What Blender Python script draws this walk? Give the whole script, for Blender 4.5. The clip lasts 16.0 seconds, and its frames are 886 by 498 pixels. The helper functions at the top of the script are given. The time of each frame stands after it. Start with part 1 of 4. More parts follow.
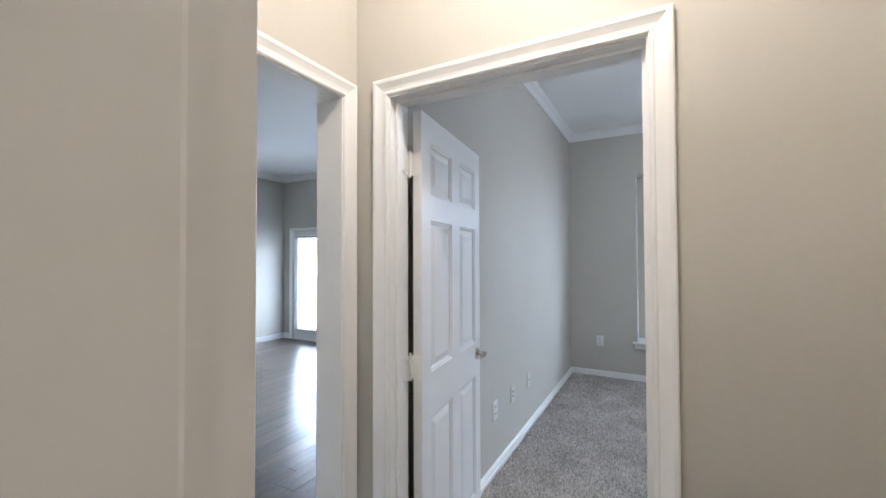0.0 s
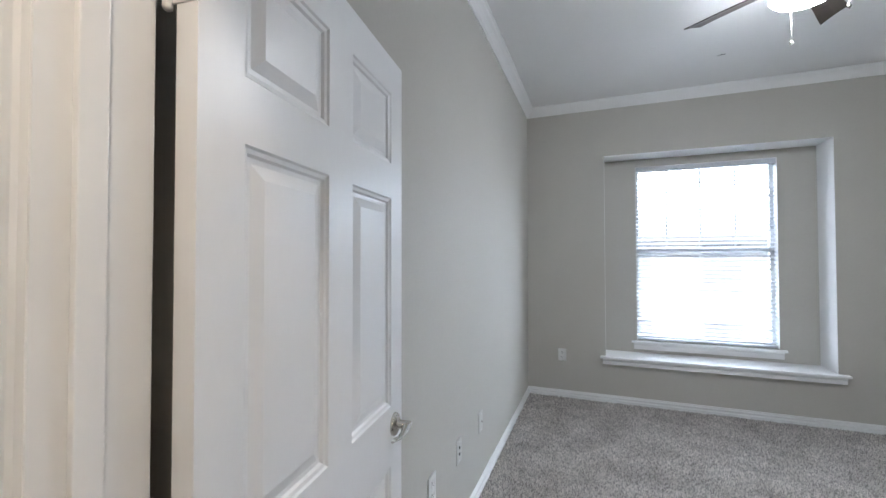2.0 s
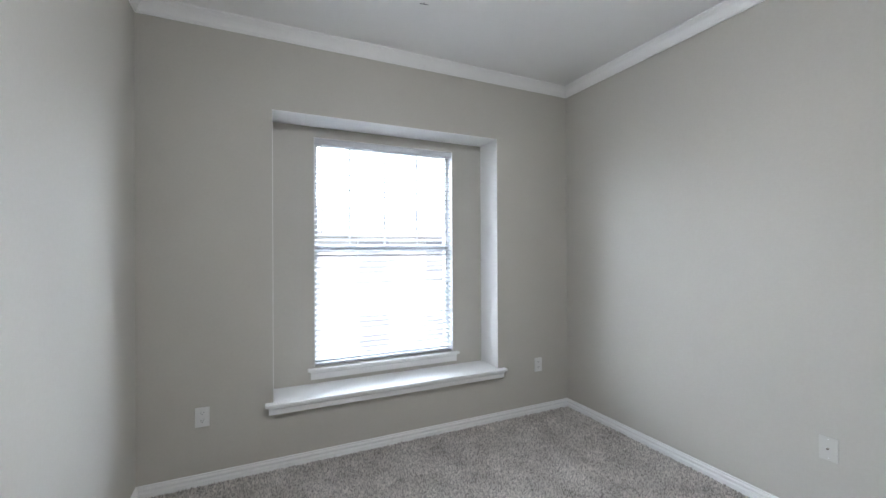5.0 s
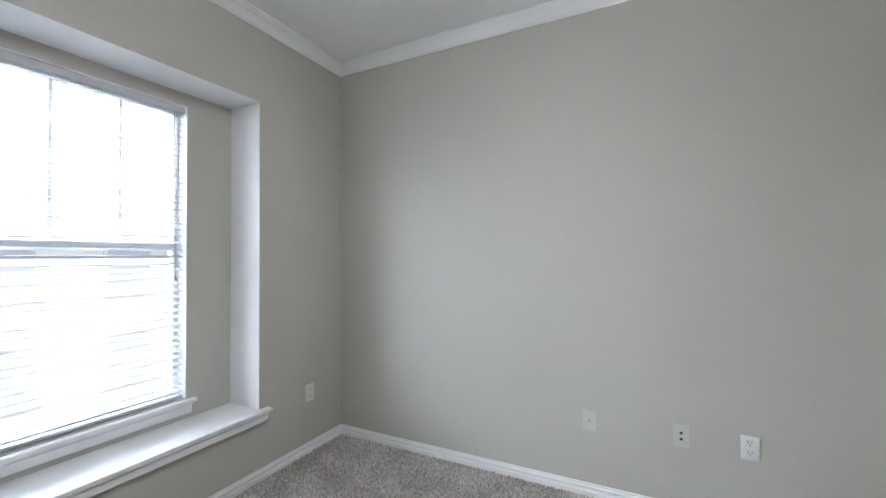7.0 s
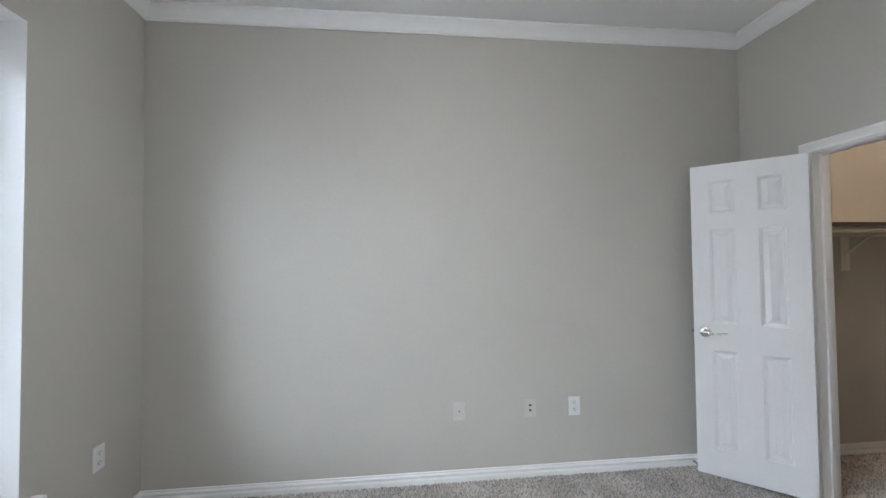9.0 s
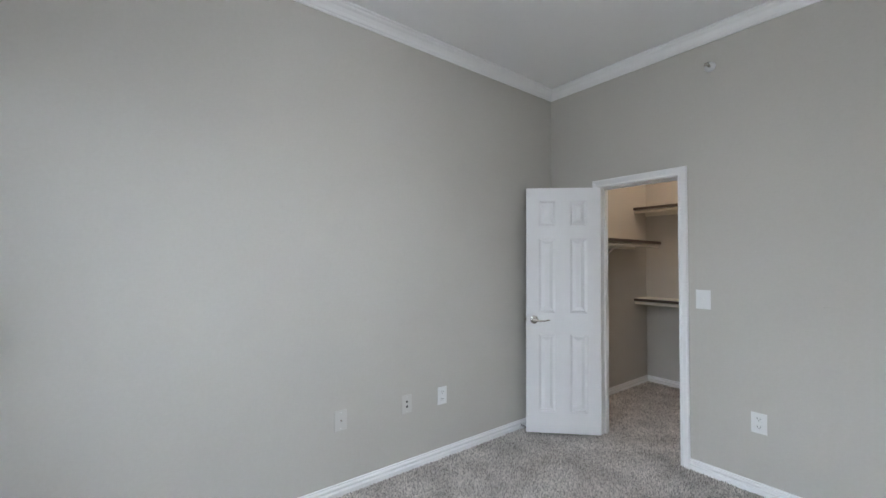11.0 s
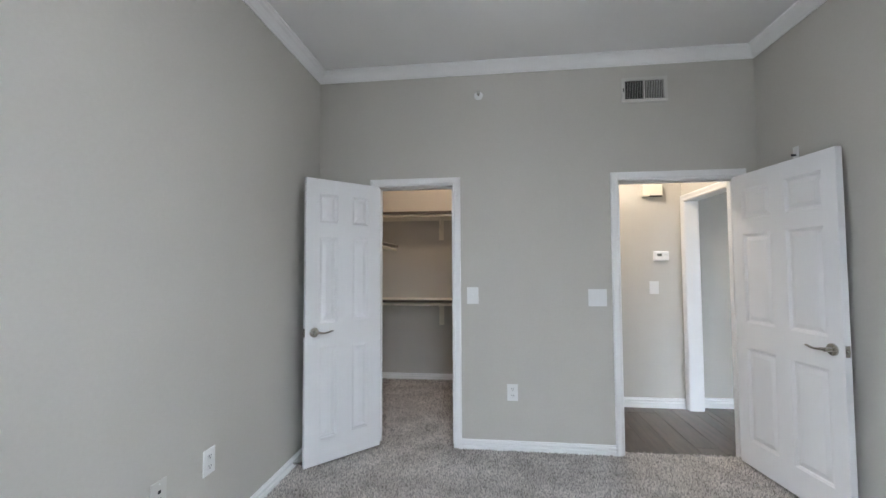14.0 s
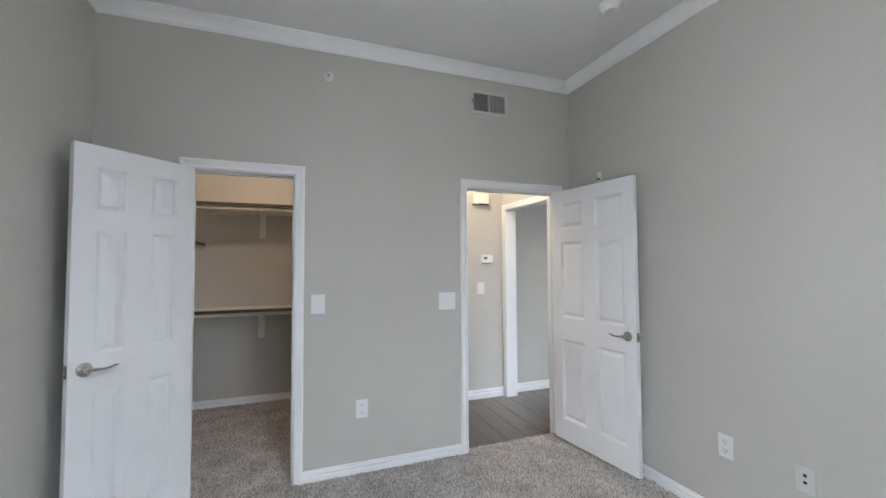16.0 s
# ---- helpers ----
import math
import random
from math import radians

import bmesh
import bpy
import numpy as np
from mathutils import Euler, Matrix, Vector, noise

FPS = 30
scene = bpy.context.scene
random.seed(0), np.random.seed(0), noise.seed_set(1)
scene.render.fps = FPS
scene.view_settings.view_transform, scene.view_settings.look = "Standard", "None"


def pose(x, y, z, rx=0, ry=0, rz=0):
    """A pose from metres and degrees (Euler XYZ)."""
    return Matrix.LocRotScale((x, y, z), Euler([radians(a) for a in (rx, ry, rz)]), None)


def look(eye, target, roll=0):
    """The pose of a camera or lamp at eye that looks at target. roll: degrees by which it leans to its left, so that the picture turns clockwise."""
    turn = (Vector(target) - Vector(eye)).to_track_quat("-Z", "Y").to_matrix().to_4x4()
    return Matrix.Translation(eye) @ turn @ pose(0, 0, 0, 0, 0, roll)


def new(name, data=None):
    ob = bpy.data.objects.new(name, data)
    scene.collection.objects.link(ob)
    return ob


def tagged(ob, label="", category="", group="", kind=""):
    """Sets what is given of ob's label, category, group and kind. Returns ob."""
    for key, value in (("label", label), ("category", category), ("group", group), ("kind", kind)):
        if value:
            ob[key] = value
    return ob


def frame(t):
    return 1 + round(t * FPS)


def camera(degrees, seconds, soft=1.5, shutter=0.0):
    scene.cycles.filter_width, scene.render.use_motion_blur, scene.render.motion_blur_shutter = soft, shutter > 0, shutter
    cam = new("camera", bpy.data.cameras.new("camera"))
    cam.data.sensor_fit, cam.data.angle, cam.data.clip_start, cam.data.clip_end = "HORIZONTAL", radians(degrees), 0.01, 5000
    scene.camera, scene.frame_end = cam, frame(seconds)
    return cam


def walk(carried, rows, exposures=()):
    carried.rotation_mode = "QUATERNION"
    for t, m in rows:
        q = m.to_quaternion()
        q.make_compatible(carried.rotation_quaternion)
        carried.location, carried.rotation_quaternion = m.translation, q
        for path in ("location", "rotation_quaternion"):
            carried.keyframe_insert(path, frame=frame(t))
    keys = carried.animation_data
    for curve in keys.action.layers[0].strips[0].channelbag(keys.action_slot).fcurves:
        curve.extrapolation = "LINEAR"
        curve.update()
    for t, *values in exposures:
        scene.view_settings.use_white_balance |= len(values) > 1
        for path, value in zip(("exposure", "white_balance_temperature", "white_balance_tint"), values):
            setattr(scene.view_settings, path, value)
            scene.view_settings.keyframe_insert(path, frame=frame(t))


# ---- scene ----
cam = camera(95.7, 16.0)
PATH = [
    (0, (0.986, -1.271, 1.473), (0.037, 0.489, 1.513), -0.2),
    (0.5, (0.918, -1.009, 1.473), (0.021, 0.778, 1.513), 0.4),
    (1, (0.848, -0.765, 1.465), (-0.022, 1.036, 1.504), 0.6),
    (1.5, (0.767, -0.544, 1.457), (-0.049, 1.282, 1.494), 0.3),
    (2, (0.677, -0.34, 1.448), (-0.038, 1.527, 1.488), -0.1),
    (2.5, (0.595, -0.177, 1.441), (0.043, 1.745, 1.488), -0.3),
    (3, (0.6, -0.004, 1.452), (0.247, 1.965, 1.48), -0.2),
    (3.5, (0.595, 0.278, 1.449), (0.485, 2.275, 1.492), -0.5),
    (4, (0.53, 0.51, 1.488), (0.745, 2.498, 1.506), -0.5),
    (4.5, (0.586, 0.767, 1.497), (1.12, 2.694, 1.503), -0.4),
    (7, (0.768, 1.722, 1.448), (2.553, 2.624, 1.482), -0.3),
    (7.5, (0.783, 1.881, 1.437), (2.68, 2.515, 1.475), -0.5),
    (8, (0.77, 2.028, 1.435), (2.735, 2.398, 1.482), -0.5),
    (8.5, (0.741, 2.227, 1.444), (2.739, 2.303, 1.496), -0.4),
    (9, (0.721, 2.404, 1.44), (2.708, 2.189, 1.494), -0.6),
    (11.3, (1.08, 3.075, 1.433), (2.569, 1.741, 1.493), 0.3),
    (11.5, (1.142, 3.081, 1.438), (2.568, 1.68, 1.498), 0.2),
    (12, (1.282, 3.11, 1.436), (2.533, 1.551, 1.493), 0.1),
    (12.5, (1.445, 3.158, 1.427), (2.473, 1.445, 1.498), -0.1),
    (13, (1.636, 3.155, 1.405), (2.403, 1.31, 1.492), -0.2),
    (13.5, (1.784, 3.143, 1.391), (2.29, 1.21, 1.481), -0.3),
    (14, (1.928, 3.113, 1.411), (2.159, 1.129, 1.496), -0.3),
    (14.5, (2.053, 3.039, 1.422), (2.009, 1.042, 1.507), -0.4),
    (15, (2.172, 2.948, 1.432), (1.862, 0.974, 1.512), -0.5),
    (15.5, (2.229, 2.902, 1.447), (1.704, 0.974, 1.516), -0.2),
    (16, (2.228, 2.825, 1.443), (1.523, 0.955, 1.521), -0.3),
]
walk(cam, [(t, look(eye, target, roll)) for t, eye, target, roll in PATH],
     [(0, 0.24, 5680, 10), (1.0, 0.24, 5780, 10), (2.5, 0.20, 6080, 10), (4.0, 0.24, 6210, 10), (9.0, 0.25, 6210, 10), (11.5, 0.20, 6140, 10), (16, 0.23, 6140, 10)])

# ---- world, light ----
world = bpy.data.worlds.new("sky")
scene.world = world
world.use_nodes = True
wn = world.node_tree.nodes
sky = wn.new("ShaderNodeTexSky")
sky.sky_type, sky.sun_disc = "NISHITA", False
sky.sun_elevation, sky.sun_rotation = radians(48), radians(200)
world.node_tree.links.new(sky.outputs["Color"], wn["Background"].inputs["Color"])
wn["Background"].inputs["Strength"].default_value = 0.15


def lamp(name, kind, m, energy, color, size=0.1, size_y=None):
    data = bpy.data.lights.new(name, kind)
    data.energy, data.color = energy, color
    if kind == "AREA":
        data.shape, data.size, data.size_y = "RECTANGLE", size, size_y
    elif kind == "SUN":
        data.angle = size
    else:
        data.shadow_soft_size = size
    ob = new(name, data)
    ob.matrix_world = m
    return ob


lamp("sun", "SUN", pose(0, 0, 20, 42, 0, -20), 5.0, (1, 0.95, 0.88), radians(0.5))
DAY = (0.80, 0.90, 1.0)
WARM = (1.0, 0.835, 0.655)
lamp("living_door_light", "AREA", pose(-4.48, 4.02, 1.15, -90, 0, 0), 28, DAY, 0.72, 1.75)
# Fill lamp in an added, unseen window, brightens the living room.
lamp("added_living_fill", "AREA", pose(-2.3, 4.0, 1.5, -90, 0, 0), 13, DAY, 1.7, 1.7)
lamp("hall_light", "POINT", pose(0.78, -0.58, 2.66), 30, WARM, 0.07)
lamp("closet_light", "POINT", pose(2.45, -0.98, 2.66), 11.5, (1.0, 0.75, 0.55), 0.08)
lamp("bath_light", "POINT", pose(1.3, -2.1, 2.3), 9, WARM, 0.08)


# ---- materials ----
def mat(name, c1, c2=None, rough=0.5, metal=0.0, scale=6.0, fine=200.0, bump=0.0, bump_scale=None, stretch=None, rand=0.0, spec=0.5, bump_dist=0.002):
    m = bpy.data.materials.new(name)
    m.use_nodes = True
    nt = m.node_tree
    n, l = nt.nodes, nt.links
    b = n["Principled BSDF"]
    c2 = c2 or c1
    tc = n.new("ShaderNodeTexCoord")
    src = tc.outputs["Object"]
    if stretch or rand:
        mp = n.new("ShaderNodeMapping")
        mp.inputs["Scale"].default_value = stretch or (1, 1, 1)
        l.new(src, mp.inputs["Vector"])
        src = mp.outputs["Vector"]
        if rand:
            oi = n.new("ShaderNodeObjectInfo")
            cx = n.new("ShaderNodeCombineXYZ")
            mu = n.new("ShaderNodeMath")
            mu.operation = "MULTIPLY"
            mu.inputs[1].default_value = 37.0
            l.new(oi.outputs["Random"], mu.inputs[0])
            for k in range(3):
                l.new(mu.outputs[0], cx.inputs[k])
            l.new(cx.outputs[0], mp.inputs["Location"])
    n1 = n.new("ShaderNodeTexNoise")
    n1.inputs["Scale"].default_value, n1.inputs["Detail"].default_value = scale, 4
    n2 = n.new("ShaderNodeTexNoise")
    n2.inputs["Scale"].default_value, n2.inputs["Detail"].default_value = fine, 3
    l.new(src, n1.inputs["Vector"])
    l.new(src, n2.inputs["Vector"])
    av = n.new("ShaderNodeMath")
    av.operation = "MULTIPLY_ADD"
    av.inputs[1].default_value = 0.35
    l.new(n2.outputs["Fac"], av.inputs[0])
    sc = n.new("ShaderNodeMath")
    sc.operation = "MULTIPLY"
    sc.inputs[1].default_value = 0.65
    l.new(n1.outputs["Fac"], sc.inputs[0])
    l.new(sc.outputs[0], av.inputs[2])
    ramp = n.new("ShaderNodeMapRange")
    ramp.inputs["From Min"].default_value, ramp.inputs["From Max"].default_value = 0.3, 0.7
    l.new(av.outputs[0], ramp.inputs["Value"])
    fac = ramp.outputs["Result"]
    if rand:
        ad = n.new("ShaderNodeMath")
        ad.operation = "MULTIPLY_ADD"
        ad.inputs[1].default_value, ad.inputs[2].default_value = rand, -rand / 2
        l.new(oi.outputs["Random"], ad.inputs[0])
        a2 = n.new("ShaderNodeMath")
        a2.operation, a2.use_clamp = "ADD", True
        l.new(ad.outputs[0], a2.inputs[0])
        l.new(fac, a2.inputs[1])
        fac = a2.outputs[0]
    mix = n.new("ShaderNodeMix")
    mix.data_type = "RGBA"
    mix.inputs["A"].default_value, mix.inputs["B"].default_value = (*c1, 1), (*c2, 1)
    l.new(fac, mix.inputs["Factor"])
    l.new(mix.outputs["Result"], b.inputs["Base Color"])
    rr = n.new("ShaderNodeMapRange")
    rr.inputs["To Min"].default_value, rr.inputs["To Max"].default_value = rough * 0.85, min(1, rough * 1.15)
    l.new(n1.outputs["Fac"], rr.inputs["Value"])
    l.new(rr.outputs["Result"], b.inputs["Roughness"])
    b.inputs["Metallic"].default_value = metal
    b.inputs["Specular IOR Level"].default_value = spec
    if bump:
        bn = n.new("ShaderNodeTexNoise")
        bn.inputs["Scale"].default_value, bn.inputs["Detail"].default_value = bump_scale or fine, 2
        l.new(src, bn.inputs["Vector"])
        bu = n.new("ShaderNodeBump")
        bu.inputs["Strength"].default_value, bu.inputs["Distance"].default_value = bump, bump_dist
        l.new(bn.outputs["Fac"], bu.inputs["Height"])
        l.new(bu.outputs["Normal"], b.inputs["Normal"])
    return m


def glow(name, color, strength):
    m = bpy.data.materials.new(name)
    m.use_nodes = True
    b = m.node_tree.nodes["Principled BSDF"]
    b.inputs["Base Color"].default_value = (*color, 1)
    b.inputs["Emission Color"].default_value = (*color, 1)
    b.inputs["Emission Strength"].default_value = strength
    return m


def glass_mat():
    m = bpy.data.materials.new("glass")
    m.use_nodes = True
    b = m.node_tree.nodes["Principled BSDF"]
    b.inputs["Transmission Weight"].default_value = 1.0
    b.inputs["Roughness"].default_value = 0.0
    b.inputs["IOR"].default_value = 1.02
    return m


WALL = mat("greige_wall_paint", (0.509, 0.4875, 0.446), (0.549, 0.5275, 0.484), 0.6, scale=1.3, fine=60, bump=0.12, bump_scale=130, spec=0.3)
CEIL = mat("flat_ceiling_paint", (0.83, 0.83, 0.825), (0.87, 0.87, 0.865), 0.85, scale=1.2, fine=90, bump=0.2, bump_scale=160, spec=0.2)
TRIM = mat("white_trim_paint", (0.85, 0.848, 0.845), (0.87, 0.868, 0.865), 0.36, scale=3, fine=40, bump=0.02, bump_scale=40)
DOORM = mat("white_door_paint", (0.805, 0.805, 0.812), (0.828, 0.828, 0.834), 0.34, scale=2.5, fine=60, bump=0.04, bump_scale=220, stretch=(1, 1, 0.25))
CARPET = mat("grey_beige_carpet", (0.44, 0.405, 0.375), (0.78, 0.73, 0.69), 0.95, scale=4.5, fine=120, bump=0.6, bump_scale=320, spec=0.1, bump_dist=0.006)
cn, cl = CARPET.node_tree.nodes, CARPET.node_tree.links
geo = cn.new("ShaderNodeNewGeometry")
tone = cn.new("ShaderNodeMapRange")
tone.inputs["To Min"].default_value, tone.inputs["To Max"].default_value = 0.42, 1.28
cl.new(geo.outputs["Random Per Island"], tone.inputs["Value"])
hue = cn.new("ShaderNodeHueSaturation")
base_in = cn["Principled BSDF"].inputs["Base Color"]
cl.new(base_in.links[0].from_socket, hue.inputs["Color"])
cl.new(tone.outputs["Result"], hue.inputs["Value"])
cl.new(hue.outputs["Color"], base_in)
PLANK = mat("grey_brown_vinyl_plank", (0.040, 0.031, 0.025), (0.135, 0.106, 0.086), 0.30, scale=4, fine=30, stretch=(6, 0.7, 1), rand=0.5, bump=0.05, bump_scale=40)
GROUT = mat("dark_plank_joint", (0.02, 0.018, 0.016), rough=0.8)
PLATE = mat("white_plastic", (0.78, 0.78, 0.77), rough=0.35, scale=20)
DARK = mat("dark_slot", (0.015, 0.015, 0.015), rough=0.7)
NICKEL = mat("brushed_nickel", (0.50, 0.48, 0.44), (0.6, 0.58, 0.54), 0.26, 1.0, scale=30, fine=300)
ALMOND = mat("cream_plastic", (0.78, 0.74, 0.64), rough=0.45, scale=10)
BLINDM = mat("white_vinyl_blind", (0.64, 0.65, 0.68), (0.70, 0.71, 0.73), 0.5, scale=8)
bn_, bl_ = BLINDM.node_tree.nodes, BLINDM.node_tree.links
thin = bn_.new("ShaderNodeBsdfTranslucent")
thin.inputs["Color"].default_value = (0.8, 0.82, 0.86, 1)
both = bn_.new("ShaderNodeMixShader")
both.inputs[0].default_value = 0.15
bl_.new(bn_["Principled BSDF"].outputs[0], both.inputs[1])
bl_.new(thin.outputs[0], both.inputs[2])
bl_.new(both.outputs[0], bn_["Material Output"].inputs["Surface"])
FRAMEM = mat("white_window_vinyl", (0.78, 0.79, 0.80), rough=0.4, scale=8)
BLADE = mat("dark_walnut_blade", (0.035, 0.027, 0.022), (0.07, 0.055, 0.045), 0.35, scale=5, stretch=(1, 8, 1))
VENTM = mat("beige_painted_metal", (0.58, 0.565, 0.53), rough=0.45, scale=12)
GLASS = glass_mat()
BOWL = glow("lit_frosted_glass", (0.95, 0.975, 1.0), 94.0)
LED = glow("lit_downlight", (1.0, 0.95, 0.88), 12.0)
STUCCO = mat("pale_stucco", (0.76, 0.75, 0.73), (0.82, 0.81, 0.79), 0.9, scale=2, fine=40, bump=0.3)
ROOFM = mat("weathered_shingle", (0.58, 0.57, 0.58), (0.66, 0.65, 0.65), 0.9, scale=8)
EARTH = mat("pale_gravel_ground", (0.54, 0.53, 0.51), (0.62, 0.61, 0.59), 0.95, scale=0.8, fine=25, bump=0.4)
SHELF_SHADOW = mat("dark_taupe_shelf_shadow", (0.06, 0.05, 0.042), (0.09, 0.075, 0.06), 0.6, scale=8)
# Glow that stands in for bright sky; set high to light the rooms.
SKY_GLOW = glow("glowing_sky_sheet", DAY, 19.0)
SHADE = mat("grey_window_shade", (0.50, 0.51, 0.55), (0.58, 0.59, 0.62), 0.25, scale=1.5, fine=9)
LCD = mat("grey_display", (0.10, 0.12, 0.10), rough=0.3)


# ---- mesh helpers ----
def box(bm, x0, y0, z0, x1, y1, z1, bevel=0.0):
    r = bmesh.ops.create_cube(bm, size=1.0, matrix=Matrix.Translation(((x0 + x1) / 2, (y0 + y1) / 2, (z0 + z1) / 2)) @ Matrix.Diagonal((abs(x1 - x0), abs(y1 - y0), abs(z1 - z0), 1)))
    if bevel:
        es = list({e for v in r["verts"] for e in v.link_edges})
        bmesh.ops.bevel(bm, geom=es, offset=bevel, segments=2, affect="EDGES", profile=0.6)


def cyl(bm, p0, p1, r0, r1=None, n=16):
    p0, p1 = Vector(p0), Vector(p1)
    d = p1 - p0
    m = Matrix.Translation((p0 + p1) / 2) @ d.to_track_quat("Z", "Y").to_matrix().to_4x4()
    bmesh.ops.create_cone(bm, cap_ends=True, segments=n, radius1=r0, radius2=r0 if r1 is None else r1, depth=d.length, matrix=m)


def lathe(bm, profile, m=None, n=24):
    m = m or Matrix()
    rings = []
    for r, z in profile:
        rings.append([bm.verts.new(m @ Vector((r * math.cos(2 * math.pi * k / n), r * math.sin(2 * math.pi * k / n), z))) for k in range(n)])
    for a, b in zip(rings, rings[1:]):
        for k in range(n):
            bm.faces.new((a[k], a[(k + 1) % n], b[(k + 1) % n], b[k]))
    bm.faces.new(rings[0][::-1])
    bm.faces.new(rings[-1])


def tube(bm, pts, radii, n=8, flat=1.0):
    pts = [Vector(p) for p in pts]
    rings = []
    for i, p in enumerate(pts):
        d = (pts[min(i + 1, len(pts) - 1)] - pts[max(i - 1, 0)]).normalized()
        u = d.orthogonal().normalized() if abs(d.z) > 0.9 else Vector((0, 0, 1)).cross(d).normalized()
        v = d.cross(u)
        r = radii[i] if isinstance(radii, (list, tuple)) else radii
        rings.append([bm.verts.new(p + u * (r * math.cos(2 * math.pi * k / n)) + v * (r * flat * math.sin(2 * math.pi * k / n))) for k in range(n)])
    for a, b in zip(rings, rings[1:]):
        for k in range(n):
            bm.faces.new((a[k], a[(k + 1) % n], b[(k + 1) % n], b[k]))
    bm.faces.new(rings[0][::-1])
    bm.faces.new(rings[-1])


def finish(name, bm, material, smooth=False):
    bmesh.ops.recalc_face_normals(bm, faces=bm.faces)
    me = bpy.data.meshes.new(name)
    bm.to_mesh(me)
    bm.free()
    me.materials.append(material)
    if smooth:
        me.shade_smooth()
        me.set_sharp_from_angle(angle=radians(35))
    return me


def part(name, bm, material, parent, label="", smooth=False):
    ob = new(name, finish(name, bm, material, smooth))
    ob.parent = parent
    if label:
        tagged(ob, label)
    return ob


def thing(name, label, category, m=None, group="", kind=""):
    ob = new(name)
    ob.empty_display_size = 0.1
    if m is not None:
        ob.matrix_world = m
    return tagged(ob, label, category, group, kind)


def solid(name, boxes, material, label, category, kind="structure", bevel=0.0):
    bm = bmesh.new()
    for b in boxes:
        box(bm, *b, bevel=bevel)
    ob = new(name, finish(name, bm, material))
    return tagged(ob, label, category, "", kind)


def sweep(bm, path, profile, closed=False):
    """Profile (inward, z) swept along a plan path, inward to its left."""
    pts = [Vector((x, y)) for x, y in path]
    n = len(pts)
    rings = []
    for i, p in enumerate(pts):
        dirs = []
        if closed or i > 0:
            dirs.append((p - pts[i - 1]).normalized())
        if closed or i < n - 1:
            dirs.append((pts[(i + 1) % n] - p).normalized())
        ns = [Vector((-d.y, d.x)) for d in dirs]
        m = ns[0] if len(ns) == 1 else (ns[0] + ns[1]) / (1 + ns[0].dot(ns[1]))
        rings.append([bm.verts.new((p.x + m.x * w, p.y + m.y * w, z)) for w, z in profile])
    k = len(profile)
    for i in range(n if closed else n - 1):
        a, b = rings[i], rings[(i + 1) % n]
        for j in range(k):
            bm.faces.new((a[j], a[(j + 1) % k], b[(j + 1) % k], b[j]))
    if not closed:
        bm.faces.new(rings[0])
        bm.faces.new(rings[-1][::-1])


CASING = [(0.005, 0), (0.005, 0.007), (0.010, 0.011), (0.016, 0.011), (0.020, 0.008), (0.030, 0.010), (0.042, 0.015), (0.050, 0.019), (0.060, 0.019), (0.064, 0.015), (0.064, 0)]


def casing(bm, a0, a1, top, bottom, place):
    """Mitred door casing round an opening from a0 to a1; place(a, z, proud) gives the point."""
    rings = []
    for a, z, da, dz in ((a0, bottom, -1, 0), (a0, top, -1, 1), (a1, top, 1, 1), (a1, bottom, 1, 0)):
        rings.append([bm.verts.new(place(a + da * w, z + dz * w, p)) for w, p in CASING])
    k = len(CASING)
    for r0, r1 in zip(rings, rings[1:]):
        for j in range(k):
            bm.faces.new((r0[j], r0[(j + 1) % k], r1[(j + 1) % k], r1[j]))
    bm.faces.new(rings[0])
    bm.faces.new(rings[-1][::-1])


BASE = [(0, 0), (0.015, 0), (0.015, 0.050), (0.012, 0.054), (0.004, 0.058), (0.004, 0.065), (0.013, 0.069), (0.014, 0.077), (0.011, 0.081), (0.004, 0.085), (0.004, 0.090), (0.008, 0.094), (0.004, 0.098), (0, 0.098)]
CROWN = [(0, -0.084), (0.009, -0.084), (0.012, -0.074), (0.018, -0.069), (0.026, -0.052), (0.040, -0.034), (0.054, -0.024), (0.060, -0.015), (0.070, -0.010), (0.070, 0), (0, 0)]

# ---- plan ----
XE, YN, ZC = 3.30, 3.932, 2.998          # bedroom east wall, north wall, ceiling
T = 0.115                              # wall thickness
DX0, DX1, DH = 0.150, 0.962, 2.04      # bedroom door opening
CX0, CX1 = 2.215, 2.808                # closet opening
RX0, RX1, RZ0, RZ1, YB = 0.752, 2.532, 0.474, 2.446, 4.21   # window recess
WX0, WX1, WZ0, WZ1 = 1.055, 2.240, 0.595, 2.366            # window opening
HY = -1.165                            # hall south wall
LY0, LY1 = -1.094, -0.195               # living room opening
BX0, BX1 = 0.839, 1.55                # bathroom door opening
XL = -5.17                             # living room far wall
LZ = 2.95                              # living room ceiling
LS = -1.215                            # living room south wall
CLY = -1.815                            # closet back wall
HE = 1.62                              # hall east end
J = 0.016                              # jamb board thickness

